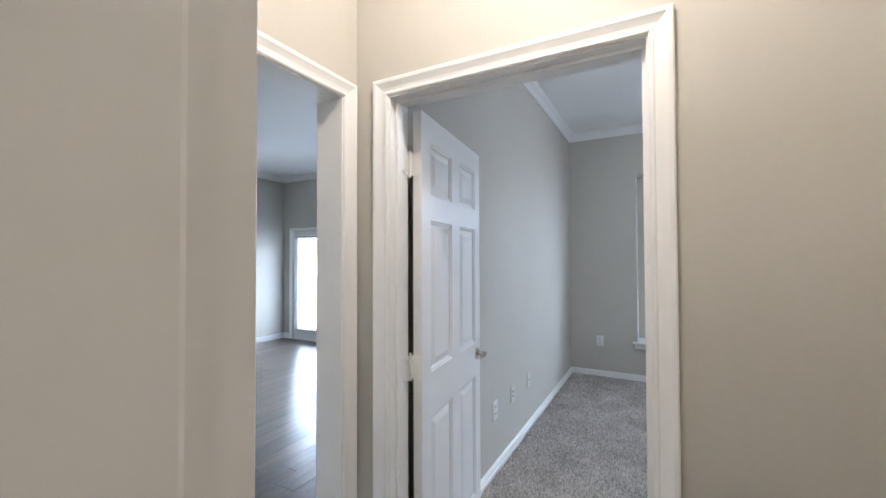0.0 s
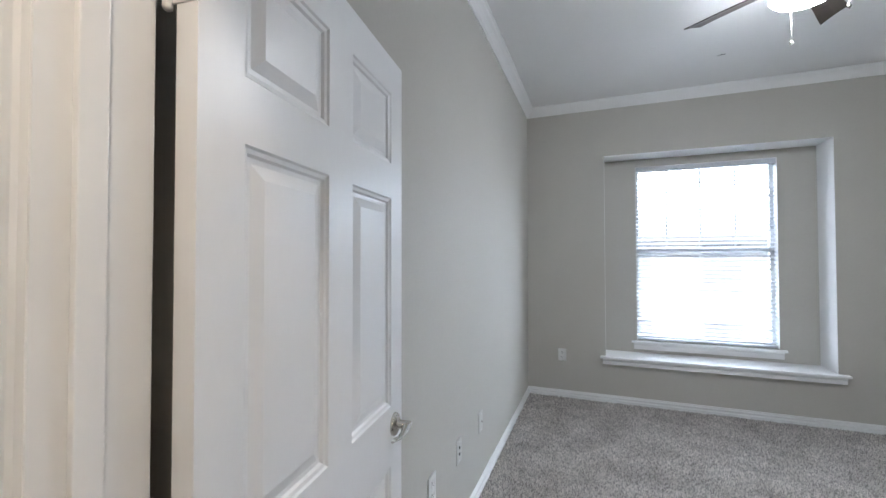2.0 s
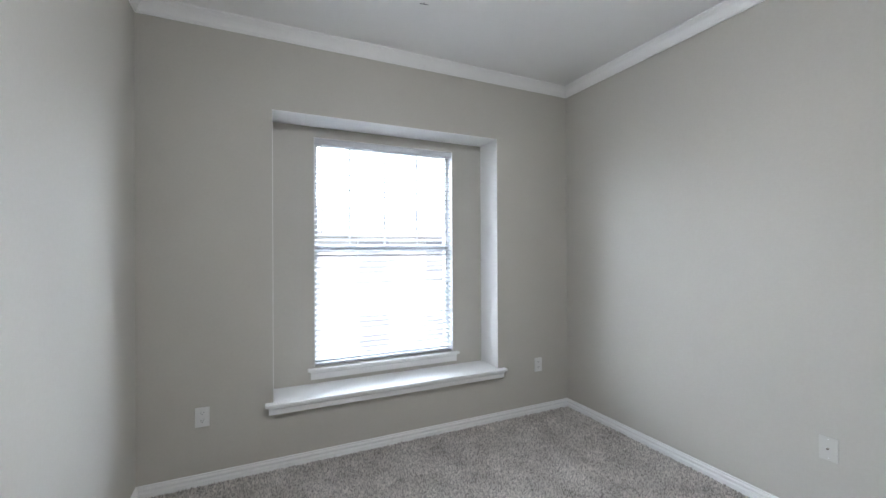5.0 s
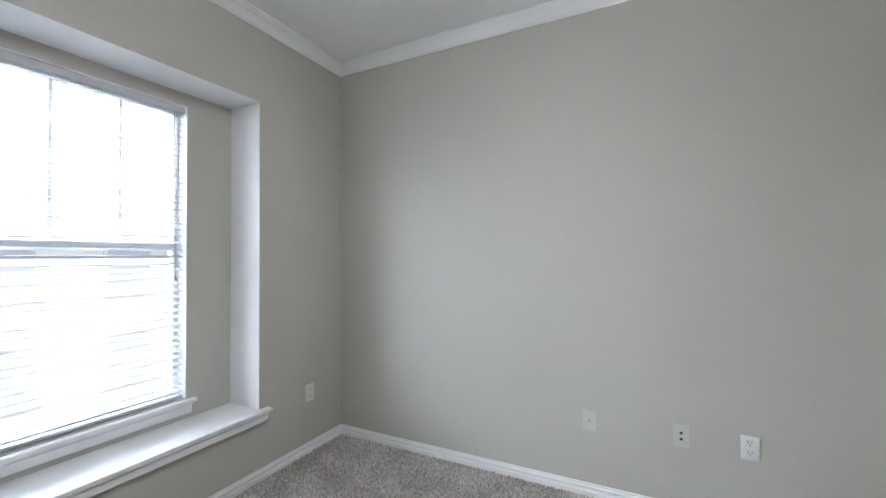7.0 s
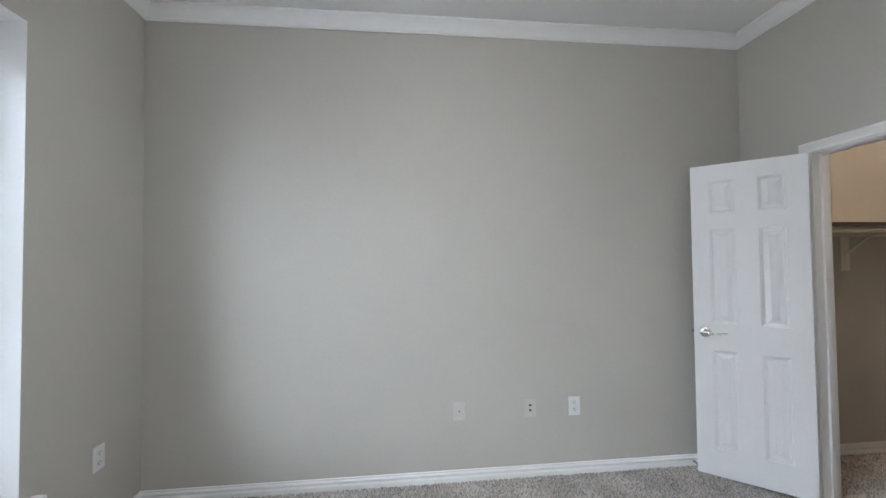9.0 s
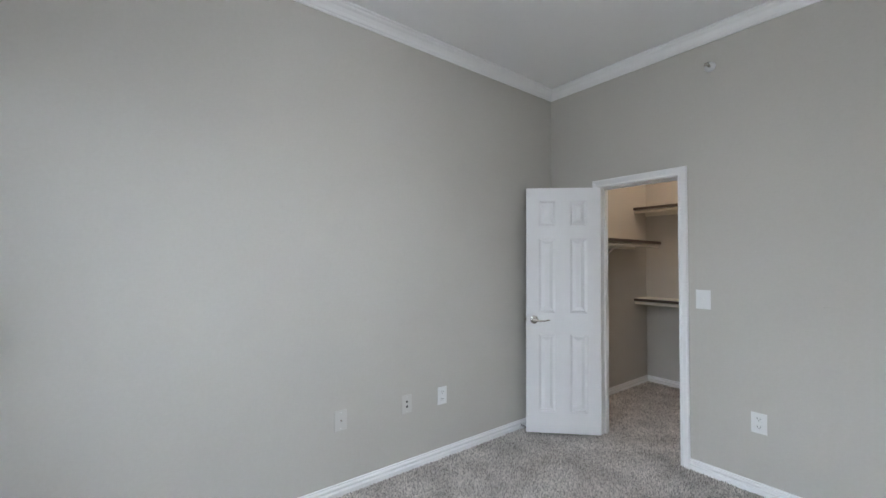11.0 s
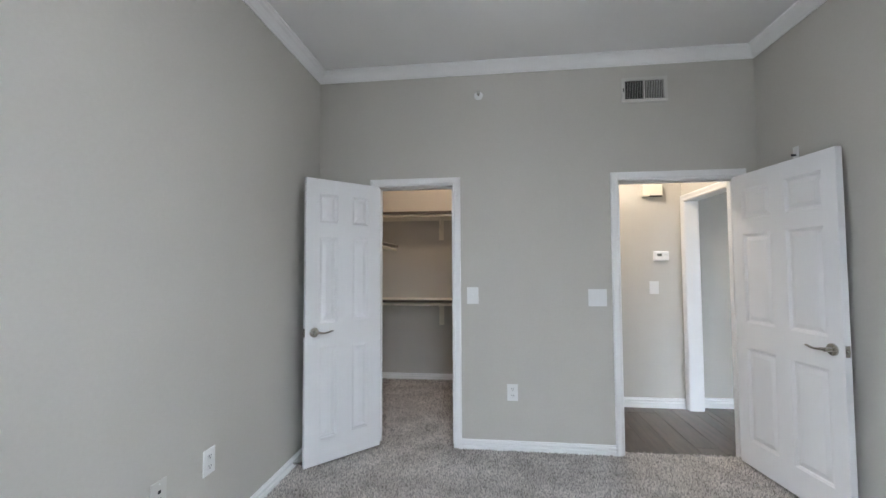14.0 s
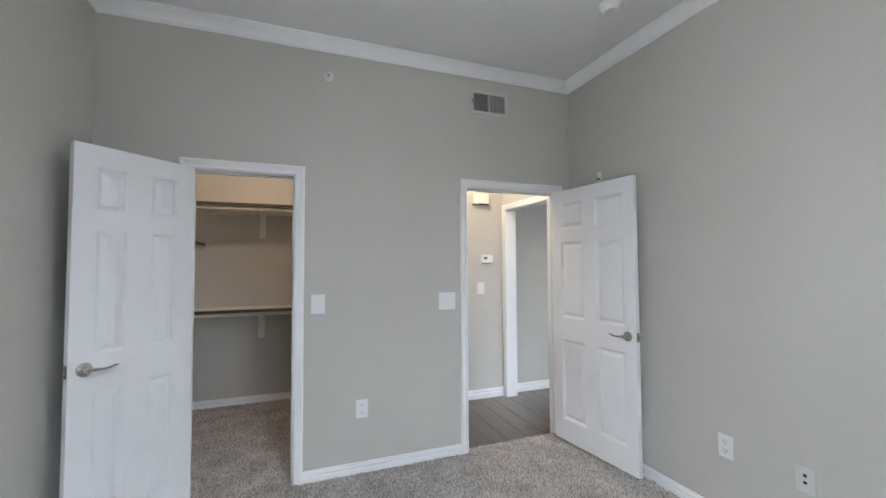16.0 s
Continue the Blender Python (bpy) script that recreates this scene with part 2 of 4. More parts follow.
solid("wall_south", [(0, -T, -0.03, DX0 - J, 0, ZC), (DX1 + J, -T, -0.03, CX0 - J, 0, ZC), (CX1 + J, -T, -0.03, XE, 0, ZC),
                     (DX0 - J, -T, DH + J, DX1 + J, 0, ZC), (CX0 - J, -T, DH + J, CX1 + J, 0, ZC)], WALL,
      "greige painted bedroom wall with two door openings", "wall")
solid("wall_west", [(-0.12, -T, -0.03, 0, 4.4, ZC)], WALL, "greige painted bedroom side wall", "wall")
solid("wall_east", [(XE, CLY - 0.12, -0.03, XE + 0.12, 4.4, ZC)], WALL, "greige painted bedroom side wall", "wall")
solid("wall_north", [(0, YN, -0.03, RX0, YB, ZC), (RX1, YN, -0.03, XE, YB, ZC), (RX0, YN, RZ1, RX1, YB, ZC), (RX0, YN, -0.03, RX1, YB, RZ0),
                     (0, YB, -0.03, WX0, 4.4, ZC), (WX1, YB, -0.03, XE, 4.4, ZC), (WX0, YB, WZ1, WX1, 4.4, ZC), (WX0, YB, -0.03, WX1, 4.4, WZ0)], WALL,
      "greige painted window wall with a deep recess", "wall")
solid("ceiling", [(-0.12, -T, ZC, XE + 0.12, 4.4, ZC + 0.1)], CEIL, "flat white painted bedroom ceiling", "ceiling")
solid("closet_ceiling", [(1.75, CLY - 0.12, 2.75, XE, -T, 2.85)], CEIL, "flat white closet ceiling", "ceiling")
solid("wall_closet_back", [(1.63, CLY - 0.12, -0.03, XE, CLY, 2.75)], WALL, "greige painted closet back wall", "wall")
solid("wall_closet_side", [(1.63, CLY, -0.03, 1.75, -T, 2.75)], WALL, "greige painted closet side wall", "wall")
solid("wall_hall_south", [(0, HY - T, -0.03, BX0 - J, HY, 2.75), (BX1 + J, HY - T, -0.03, 1.63, HY, 2.75), (BX0 - J, HY - T, DH + J, BX1 + J, HY, 2.75)], WALL,
      "greige painted hall wall with a bathroom doorway", "wall")
solid("wall_hall_west", [(-0.12, -1.34, -0.03, 0, LY0 - J, ZC), (-0.12, LY1 + J, -0.03, 0, -T, ZC), (-0.12, LY0 - J, DH + J, 0, LY1 + J, ZC)], WALL,
      "greige painted hall wall with a wide cased opening", "wall")
solid("hall_ceiling", [(0, HY - T, 2.75, 1.75, -T, 2.85)], CEIL, "flat white hall ceiling", "ceiling")
solid("wall_bath", [(0.3, -3.0, -0.03, 0.4, HY - T, 2.5), (2.2, -3.0, -0.03, 2.3, -1.87, 2.5), (0.4, -3.0, -0.03, 2.2, -2.9, 2.5), (1.63, -1.99, -0.03, 2.2, -1.87, 2.5)], WALL,
      "greige painted bathroom walls", "wall")
solid("bath_ceiling", [(0.3, -3.0, 2.5, 2.3, HY - T, 2.6)], CEIL, "flat white bathroom ceiling", "ceiling")
# living room
NY0, NY1, NZ0, NZ1 = -0.3, 1.03, 0.555, 2.69
BRX = XL + 0.10
solid("wall_living_west", [(XL - 0.5, LS, -0.03, XL, NY0, LZ), (XL - 0.5, NY1, -0.03, XL, 4.05, LZ), (XL - 0.5, NY0, NZ1, XL, NY1, LZ), (XL - 0.5, NY0, -0.03, XL, NY1, NZ0), (XL - 0.5, NY0, NZ0, XL - 0.3, NY1, NZ1),
                           (XL, LS, NZ0, BRX, NY0, LZ), (XL, NY1, NZ0, BRX, 1.26, LZ), (XL, NY0, NZ1, BRX, NY1, LZ)], WALL,
      "greige painted living room wall with a tall niche", "wall")
GX0, GX1, GH = -4.94, -4.01, 1.945
solid("wall_living_north", [(XL, 3.9, -0.03, GX0, 4.05, LZ), (GX1, 3.9, -0.03, -3.2, 4.05, LZ), (-1.4, 3.9, -0.03, -0.12, 4.05, LZ), (-3.2, 3.9, -0.03, -1.4, 4.05, 0.6), (-3.2, 3.9, 2.4, -1.4, 4.05, LZ), (GX0, 3.9, GH, GX1, 4.05, LZ)], WALL, "greige painted living room wall with a glass door", "wall")
solid("wall_living_south", [(XL, LS - 0.12, -0.03, -0.12, LS, LZ)], WALL, "greige painted living room wall", "wall")
solid("living_ceiling", [(XL - 0.5, LS - 0.12, LZ, -0.12, 4.05, LZ + 0.1)], CEIL, "flat white living room ceiling", "ceiling")

# floors
solid("subfloor", [(XL - 0.5, -3.0, -0.06, XE + 0.12, 4.4, -0.03)], GROUT, "bare floor slab under the finishes", "floor")

# trims
bm = bmesh.new()
sweep(bm, [(0, 0), (XE, 0), (XE, YN), (0, YN)], [(w, ZC + z) for w, z in CROWN], True)
ob = tagged(new("crown_trim", finish("crown_trim", bm, TRIM)), "white painted crown moulding round the bedroom ceiling", "moulding", "", "structure")
bm = bmesh.new()
sweep(bm, [(-0.12, LS), (-0.12, 3.9), (XL, 3.9), (XL, 1.26), (BRX, 1.26), (BRX, LS)], [(w, LZ + z) for w, z in CROWN], True)
tagged(new("living_crown_trim", finish("living_crown_trim", bm, TRIM)), "white painted crown moulding round the living room", "moulding", "", "structure")
bm = bmesh.new()
CW = 0.064
sweep(bm, [(CX1 + CW, 0), (XE, 0), (XE, YN), (0, YN), (0, 0), (DX0 - CW, 0)], BASE)
sweep(bm, [(DX1 + CW, 0), (CX0 - CW, 0)], BASE)
sweep(bm, [(CX0 - J, -T), (1.75, -T), (1.75, CLY), (XE, CLY), (XE, -T), (CX1 + J, -T)], BASE)
tagged(new("baseboard", finish("baseboard", bm, TRIM)), "white painted baseboard along the bedroom walls", "baseboard", "", "structure")
bm = bmesh.new()
HB = [(w, z - 0.01) for w, z in BASE]
sweep(bm, [(0, LY0 - CW), (0, HY), (BX0 - CW, HY)], HB)
sweep(bm, [(BX1 + CW, HY), (1.63, HY), (1.63, -T), (DX1 + CW, -T)], HB)
sweep(bm, [(-0.12, LY0 - 0.02 + 0.0), (-0.12, LS)][::-1], [(w, z) for w, z in HB])
sweep(bm, [(-0.12, LY1 + CW), (-0.12, 3.9), (GX1 + 0.07, 3.9)], HB)
sweep(bm, [(GX0 - 0.07, 3.9), (XL, 3.9), (XL, 1.30)], HB)
sweep(bm, [(XL, LS), (-0.12, LS)], HB)
tagged(new("hall_baseboard", finish("hall_baseboard", bm, TRIM)), "white painted baseboard along hall and living room", "baseboard", "", "structure")


# ---- doors ----
def door_leaf(width, height, parent_):
    """Six panel slab; pin at the origin, leaf along +x, thickness towards -y."""
    t0, t1 = -0.047, -0.012
    x0, x1 = 0.003, 0.003 + width
    st = 0.086 if width > 0.7 else 0.10
    mid = 0.105 if width > 0.7 else 0.118
    pw = (width - 2 * st - mid) / 2
    xs = [(x0 + st, x0 + st + pw), (x1 - st - pw, x1 - st)]
    zs = [(0.215, 0.842), (1.015, 1.62), (1.722, 1.93)]
    z0, z1 = 0.046, height - 0.004
    bm = bmesh.new()
    xc = [x0, xs[0][0], xs[0][1], xs[1][0], xs[1][1], x1]
    zc = [z0, zs[0][0], zs[0][1], zs[1][0], zs[1][1], zs[2][0], zs[2][1], z1]
    for i in range(5):
        for j in range(7):
            if i in (1, 3) and j in (1, 3, 5):
                continue
            for y in (t0, t1):
                vs = [bm.verts.new((xx, y, zz)) for xx, zz in ((xc[i], zc[j]), (xc[i + 1], zc[j]), (xc[i + 1], zc[j + 1]), (xc[i], zc[j + 1]))]
                bm.faces.new(vs if y == t0 else vs[::-1])
    for (a, b), (c, d) in (((x0, z0), (x1, z0)), ((x1, z0), (x1, z1)), ((x1, z1), (x0, z1)), ((x0, z1), (x0, z0))):
        bm.faces.new([bm.verts.new(p) for p in ((a, t0, b), (a, t1, b), (c, t1, d), (c, t0, d))])
    bmesh.ops.remove_doubles(bm, verts=bm.verts, dist=0.0003)
    leaf = part("leaf", bm, DOORM, parent_, "white painted six-panel slab")
    for (a, b) in xs:
        for (c, d) in zs:
            for y, s in ((t0, 1), (t1, -1)):
                bm = bmesh.new()
                loops = []
                for ins, dep in ((0, 0), (0.004, 0.004), (0.011, 0.006), (0.015, 0.0115), (0.024, 0.0115), (0.048, 0.003)):
                    loops.append([bm.verts.new((xx, y + s * dep, zz)) for xx, zz in ((a + ins, c + ins), (b - ins, c + ins), (b - ins, d - ins), (a + ins, d - ins))])
                for p, q in zip(loops, loops[1:]):
                    for k in range(4):
                        bm.faces.new((p[k], p[(k + 1) % 4], q[(k + 1) % 4], q[k]))
                bm.faces.new(loops[-1])
                part("panel", bm, DOORM, leaf)
    return leaf, t0, t1, x1


def lever(leaf, x, z, y, s):
    """Nickel lever handle on a round rose; s is the outward side."""
    bm = bmesh.new()
    m = Matrix.Translation((x, y, z)) @ Matrix.Rotation(radians(90 if s < 0 else -90), 4, "X")
    lathe(bm, [(0.033, 0), (0.033, 0.004), (0.031, 0.008), (0.024, 0.011), (0.016, 0.013), (0.013, 0.02), (0.0125, 0.045), (0.010, 0.05)], m)
    yy = y + s * 0.043
    tube(bm, [(x + 0.012, yy, z + 0.001), (x - 0.02, yy, z + 0.001), (x - 0.05, yy + s * 0.003, z - 0.004), (x - 0.08, yy + s * 0.004, z - 0.002), (x - 0.105, yy + s * 0.002, z + 0.005), (x - 0.122, yy, z + 0.004)],
         [0.010, 0.011, 0.0085, 0.007, 0.0065, 0.004], 10, 0.8)
    part("lever_handle", bm, NICKEL, leaf, "brushed nickel lever handle on a round rose", True)


def hinge(leaf, z):
    bm = bmesh.new()
    cyl(bm, (0, 0.0, z - 0.045), (0, 0.0, z + 0.045), 0.0065, n=12)
    bmesh.ops.create_uvsphere(bm, u_segments=10, v_segments=6, radius=0.007, matrix=Matrix.Translation((0, 0, z + 0.047)))
    bmesh.ops.create_uvsphere(bm, u_segments=10, v_segments=6, radius=0.007, matrix=Matrix.Translation((0, 0, z - 0.047)))
    box(bm, 0.0012, -0.043, z - 0.044, 0.0035, 0.001, z + 0.044, 0.0008)
    return part("hinge", bm, TRIM, leaf, "hinge painted over in white", True)


def door(name, label, pin, angle, width, mirror, x0, x1, hall_y, room_y, latch=True):
    d = thing(name, label, "door", kind="structure")
    fr = bmesh.new()
    y0, y1 = hall_y, room_y
    for a, b in ((x0 - J, x0), (x1, x1 + J)):
        box(fr, a, y0, -0.028, b, y1, DH)
    box(fr, x0 - J, y0, DH, x1 + J, y1, DH + J)
    part("jamb", fr, TRIM, d)
    st = bmesh.new()
    ys = y1 - 0.052 if room_y - hall_y > 0 else y1
    box(st, x0, ys - 0.03, -0.028, x0 + 0.011, ys, DH - 0.011, 0.002)
    box(st, x1 - 0.011, ys - 0.03, -0.028, x1, ys, DH - 0.011, 0.002)
    box(st, x0, ys - 0.03, DH - 0.011, x1, ys, DH, 0.002)
    part("door_stop", st, TRIM, d)
    for y, s in ((y1, 1), (y0, -1)):
        c = bmesh.new()
        casing(c, x0, x1, DH, -0.025 if s < 0 else -0.005, lambda a, z, p: (a, y + s * p, z))
        part("casing", c, TRIM, d)
    leaf, t0, t1, xe = door_leaf(width, DH, d)
    for z in (0.20, 1.03, 1.84) if width < 0.7 else (0.25, 1.055, 1.83):
        hinge(leaf, z)
        hp = bmesh.new()
        hx, hs_ = (x0, 1) if not mirror else (x1, -1)
        outline = [(0.004, -0.045), (0.004, 0.045), (-0.022, 0.045), (-0.034, 0.039), (-0.041, 0.028), (-0.043, 0.012), (-0.043, -0.012), (-0.041, -0.028), (-0.034, -0.039), (-0.022, -0.045)]
        r0 = [hp.verts.new((hx, y1 + a, z + c)) for a, c in outline]
        r1 = [hp.verts.new((hx + hs_ * 0.0028, y1 + a, z + c)) for a, c in outline]
        for k in range(len(outline)):
            hp.faces.new((r0[k], r0[(k + 1) % len(outline)], r1[(k + 1) % len(outline)], r1[k]))
        hp.faces.new(r1)
        for c in (-0.03, 0.0, 0.03):
            cyl(hp, (hx, y1 - 0.022 + abs(c) * 0.2, z + c), (hx + hs_ * 0.0045, y1 - 0.022 + abs(c) * 0.2, z + c), 0.0042, n=10)
        part("hinge_plate", hp, TRIM, d, "rounded hinge plate painted over in white", True)
    lever(leaf, xe - 0.062, 0.955, t0, -1)
    lever(leaf, xe - 0.062, 0.955, t1, 1)
    bm = bmesh.new()
    box(bm, xe - 0.001, t0 + 0.005, 0.925, xe + 0.0015, t1 - 0.005, 0.985, 0.0006)
    box(bm, xe, t0 + 0.012, 0.945, xe + 0.011, t1 - 0.012, 0.965, 0.002)
    part("latch", bm, NICKEL, leaf, "nickel latch plate")
    m = Matrix.Translation(pin) @ Matrix.Rotation(radians(angle), 4, "Z")
    if mirror:
        m = m @ Matrix.Diagonal((1, -1, 1, 1))
    leaf.matrix_local = m
    return d


door("door_1", "white six-panel bedroom door standing wide open", (DX0 - 0.004, 0.022, 0), 96.5, 0.762, False, DX0, DX1, -T, 0)
door("door_2", "white six-panel closet door standing open", (CX1 + 0.004, 0.022, 0), 46, 0.585, True, CX0, CX1, -T, 0)

# bathroom doorway, leaf swung back into the bathroom
d3 = thing("door_3", "white six-panel bathroom door opened into the bathroom", "door", kind="structure")
bm = bmesh.new()
box(bm, BX0 - J, HY - T, -0.028, BX0, HY, DH)
box(bm, BX1, HY - T, -0.028, BX1 + J, HY, DH)
box(bm, BX0 - J, HY - T, DH, BX1 + J, HY, DH + J)
part("jamb", bm, TRIM, d3)
bm = bmesh.new()
for a, b in ((BX0, BX0 + 0.010), (BX1 - 0.010, BX1)):
    box(bm, a, HY - 0.108, -0.02, b, HY - 0.029, DH, 0.003)
part("door_stop", bm, TRIM, d3)
bm = bmesh.new()
casing(bm, BX0, BX1, DH, -0.025, lambda a, z, p: (a, HY + p, z))
part("casing", bm, TRIM, d3)
leaf, t0, t1, xe = door_leaf(0.72, DH, d3)
for z in (0.25, 1.055, 1.83):
    hinge(leaf, z)
lever(leaf, xe - 0.062, 0.955, t0, -1)
leaf.matrix_local = Matrix.Translation((BX0 - 0.004, HY - T - 0.022, 0)) @ Matrix.Rotation(radians(-100), 4, "Z") @ Matrix.Diagonal((1, -1, 1, 1))

# cased opening to the living room
op = thing("door_opening", "white cased opening between hall and living room", "doorway", kind="structure")
bm = bmesh.new()
box(bm, -0.12, LY0 - J, -0.028, 0, LY0, DH)
box(bm, -0.12, LY1, -0.028, 0, LY1 + J, DH)
box(bm, -0.12, LY0 - J, DH, 0, LY1 + J, DH + J)
part("jamb", bm, TRIM, op)
for x, s in ((0, 1), (-0.12, -1)):
    bm = bmesh.new()
    casing(bm, LY0, LY1, DH, -0.025, lambda a, z, p: (x + s * p, a, z))
    part("casing", bm, TRIM, op)


# ---- windows and blinds ----
def blind(name, label, x0, x1, z0, z1, y, pitch, tilt, depth):
    b = thing(name, label, "window blind")
    bm = bmesh.new()
    box(bm, x0, y - 0.03, z1 - 0.042, x1, y + 0.025, z1, 0.003)
    part("headrail", bm, BLINDM, b)
    bm = bmesh.new()
    n = 4
    a = radians(tilt)
    top, bot = [], []
    for k in range(n + 1):
        u = (k / n - 0.5) * depth
        c = 0.0025 * (1 - (2 * k / n - 1) ** 2)
        yy, zz = u * math.cos(a) - c * math.sin(a), u * math.sin(a) + c * math.cos(a)
        top.append([bm.verts.new((xx, yy, zz + 0.0012)) for xx in (x0 + 0.001, x1 - 0.001)])
        bot.append([bm.verts.new((xx, yy, zz - 0.0012)) for xx in (x0 + 0.001, x1 - 0.001)])
    for k in range(n):
        bm.faces.new((top[k][0], top[k][1], top[k + 1][1], top[k + 1][0]))
        bm.faces.new((bot[k][1], bot[k][0], bot[k + 1][0], bot[k + 1][1]))
    bm.faces.new((top[0][1], top[0][0], bot[0][0], bot[0][1]))
    bm.faces.new((top[n][0], top[n][1], bot[n][1], bot[n][0]))
    me = finish("slat", bm, BLINDM)
    z = z1 - 0.06
    while z > z0 + 0.035:
        s = new("slat", me)
        s.parent = b
        s.location = (0, y, z + random.uniform(-0.0012, 0.0012))
        s.rotation_euler = (radians(random.uniform(-1.5, 1.5)), random.uniform(-0.0012, 0.0012), 0)
        z -= pitch
    bm = bmesh.new()
    box(bm, x0 + 0.003, y - 0.022, z0 + 0.004, x1 - 0.003, y + 0.022, z0 + 0.02, 0.004)
    part("bottom_rail", bm, BLINDM, b)
    for f in (0.12, 0.5, 0.88):
        bm = bmesh.new()
        xx = x0 + (x1 - x0) * f
        for dy in (-depth / 2 - 0.002, depth / 2 + 0.002):
            cyl(bm, (xx, y + dy, z0 + 0.02), (xx, y + dy, z1 - 0.04), 0.0011, n=5)
        part("ladder_cord", bm, BLINDM, b)
    return b


w1 = thing("window_1", "white vinyl single-hung window with upright bars", "window", kind="structure")
YG = YB + 0.11
bm = bmesh.new()
for b in ((WX0, YG - 0.03, WZ0, WX0 + 0.035, YG + 0.03, WZ1), (WX1 - 0.035, YG - 0.03, WZ0, WX1, YG + 0.03, WZ1), (WX0 + 0.035, YG - 0.03, WZ1 - 0.035, WX1 - 0.035, YG + 0.03, WZ1), (WX0 + 0.035, YG - 0.03, WZ0, WX1 - 0.035, YG + 0.03, WZ0 + 0.04)):
    box(bm, *b, bevel=0.003)
part("window_frame", bm, FRAMEM, w1)
bm = bmesh.new()
box(bm, WX0 + 0.035, YG - 0.025, 1.485, WX1 - 0.035, YG + 0.015, 1.535, 0.004)
part("meeting_rail", bm, FRAMEM, w1)
for f in (0.25, 0.5, 0.75):
    bm = bmesh.new()
    xx = WX0 + (WX1 - WX0) * f
    box(bm, xx - 0.009, YG + 0.002, 1.535, xx + 0.009, YG + 0.012, WZ1 - 0.035, 0.002)
    part("muntin", bm, FRAMEM, w1)
for z0, z1 in ((WZ0 + 0.04, 1.485), (1.535, WZ1 - 0.035)):
    bm = bmesh.new()
    box(bm, WX0 + 0.036, YG + 0.014, z0, WX1 - 0.036, YG + 0.018, z1)
    p = part("pane", bm, GLASS, w1, "clear glass pane")
    p.visible_shadow = False
b1 = blind("window_blind", "white slatted blind lowered with its slats open", WX0 + 0.005, WX1 - 0.005, WZ0 + 0.004, WZ1 - 0.003, YB + 0.045, 0.0405, 16, 0.048)
bm = bmesh.new()
cyl(bm, (WX0 + 0.06, YB + 0.008, 1.62), (WX0 + 0.062, YB + 0.012, WZ1 - 0.045), 0.004, n=6)
part("tilt_wand", bm, BLINDM, b1, "thin clear-grey tilt wand")
bm = bmesh.new()
cyl(bm, (WX1 - 0.055, YB + 0.012, 1.36), (WX1 - 0.055, YB + 0.012, WZ1 - 0.045), 0.0012, n=5)
cyl(bm, (WX1 - 0.062, YB + 0.012, 1.36), (WX1 - 0.062, YB + 0.012, WZ1 - 0.045), 0.0012, n=5)
cyl(bm, (WX1 - 0.058, YB + 0.012, 1.315), (WX1 - 0.058, YB + 0.012, 1.365), 0.009, 0.003, 10)
part("pull_cord", bm, NICKEL, b1, "lift cord with a small grey tassel")


def stool(name, label, x0, x1, y0, y1, z, apron):
    s = thing(name, label, "window sill", kind="structure")
    bm = bmesh.new()
    box(bm, x0, y0, z - 0.022, x1, y1, z, 0.006)
    part("window_sill", bm, TRIM, s)
    bm = bmesh.new()
    a = 0.022
    sec = [(y0 + 0.012, z - 0.022), (y0 + 0.012, z - 0.030), (y0 + 0.020, z - 0.040), (y0 + 0.022, z - apron), (y0 + 0.05, z - apron), (y0 + 0.05, z - 0.022)]
    ends = [[bm.verts.new((xx, yy, zz)) for yy, zz in sec] for xx in (x0 + a, x1 - a)]
    for k in range(6):
        bm.faces.new((ends[0][k], ends[0][(k + 1) % 6], ends[1][(k + 1) % 6], ends[1][k]))
    bm.faces.new(ends[0])
    bm.faces.new(ends[1][::-1])
    part("apron", bm, TRIM, s)


stool("window_stool", "white painted stool board of the window recess", RX0 - 0.05, RX1 + 0.065, YN - 0.055, YN + 0.0, RZ0 + 0.003, 0.075)
solid("recess_sill_trim", [(RX0 + 0.001, YN - 0.002, RZ0 - 0.015, RX1 - 0.001, YB - 0.001, RZ0 + 0.0025)], TRIM, "white painted board on the recess bottom", "window sill")
bm = bmesh.new()
box(bm, RX0, YN - 0.001, RZ0 + 0.003, RX0 + 0.003, YB, RZ1)
box(bm, RX1 - 0.003, YN - 0.001, RZ0 + 0.003, RX1, YB, RZ1)
box(bm, RX0 + 0.003, YN - 0.001, RZ1 - 0.003, RX1 - 0.003, YB, RZ1)
tagged(new("recess_liner_trim", finish("recess_liner_trim", bm, TRIM)), "white painted reveals of the window recess", "window reveal", "", "structure")
bm = bmesh.new()
box(bm, WX0, YB - 0.0005, WZ0, WX0 + 0.004, 4.29, WZ1 - 0.004)
box(bm, WX1 - 0.004, YB - 0.0005, WZ0, WX1, 4.29, WZ1 - 0.004)
box(bm, WX0, YB - 0.0005, WZ1 - 0.004, WX1, 4.29, WZ1)
tagged(new("window_liner_trim", finish("window_liner_trim", bm, TRIM)), "white painted lining of the window opening", "window reveal", "", "structure")
stool("inner_window_stool", "white painted sill right under the window", WX0 - 0.05, WX1 + 0.05, YB - 0.035, YB + 0.02, WZ0 - 0.003, 0.085)

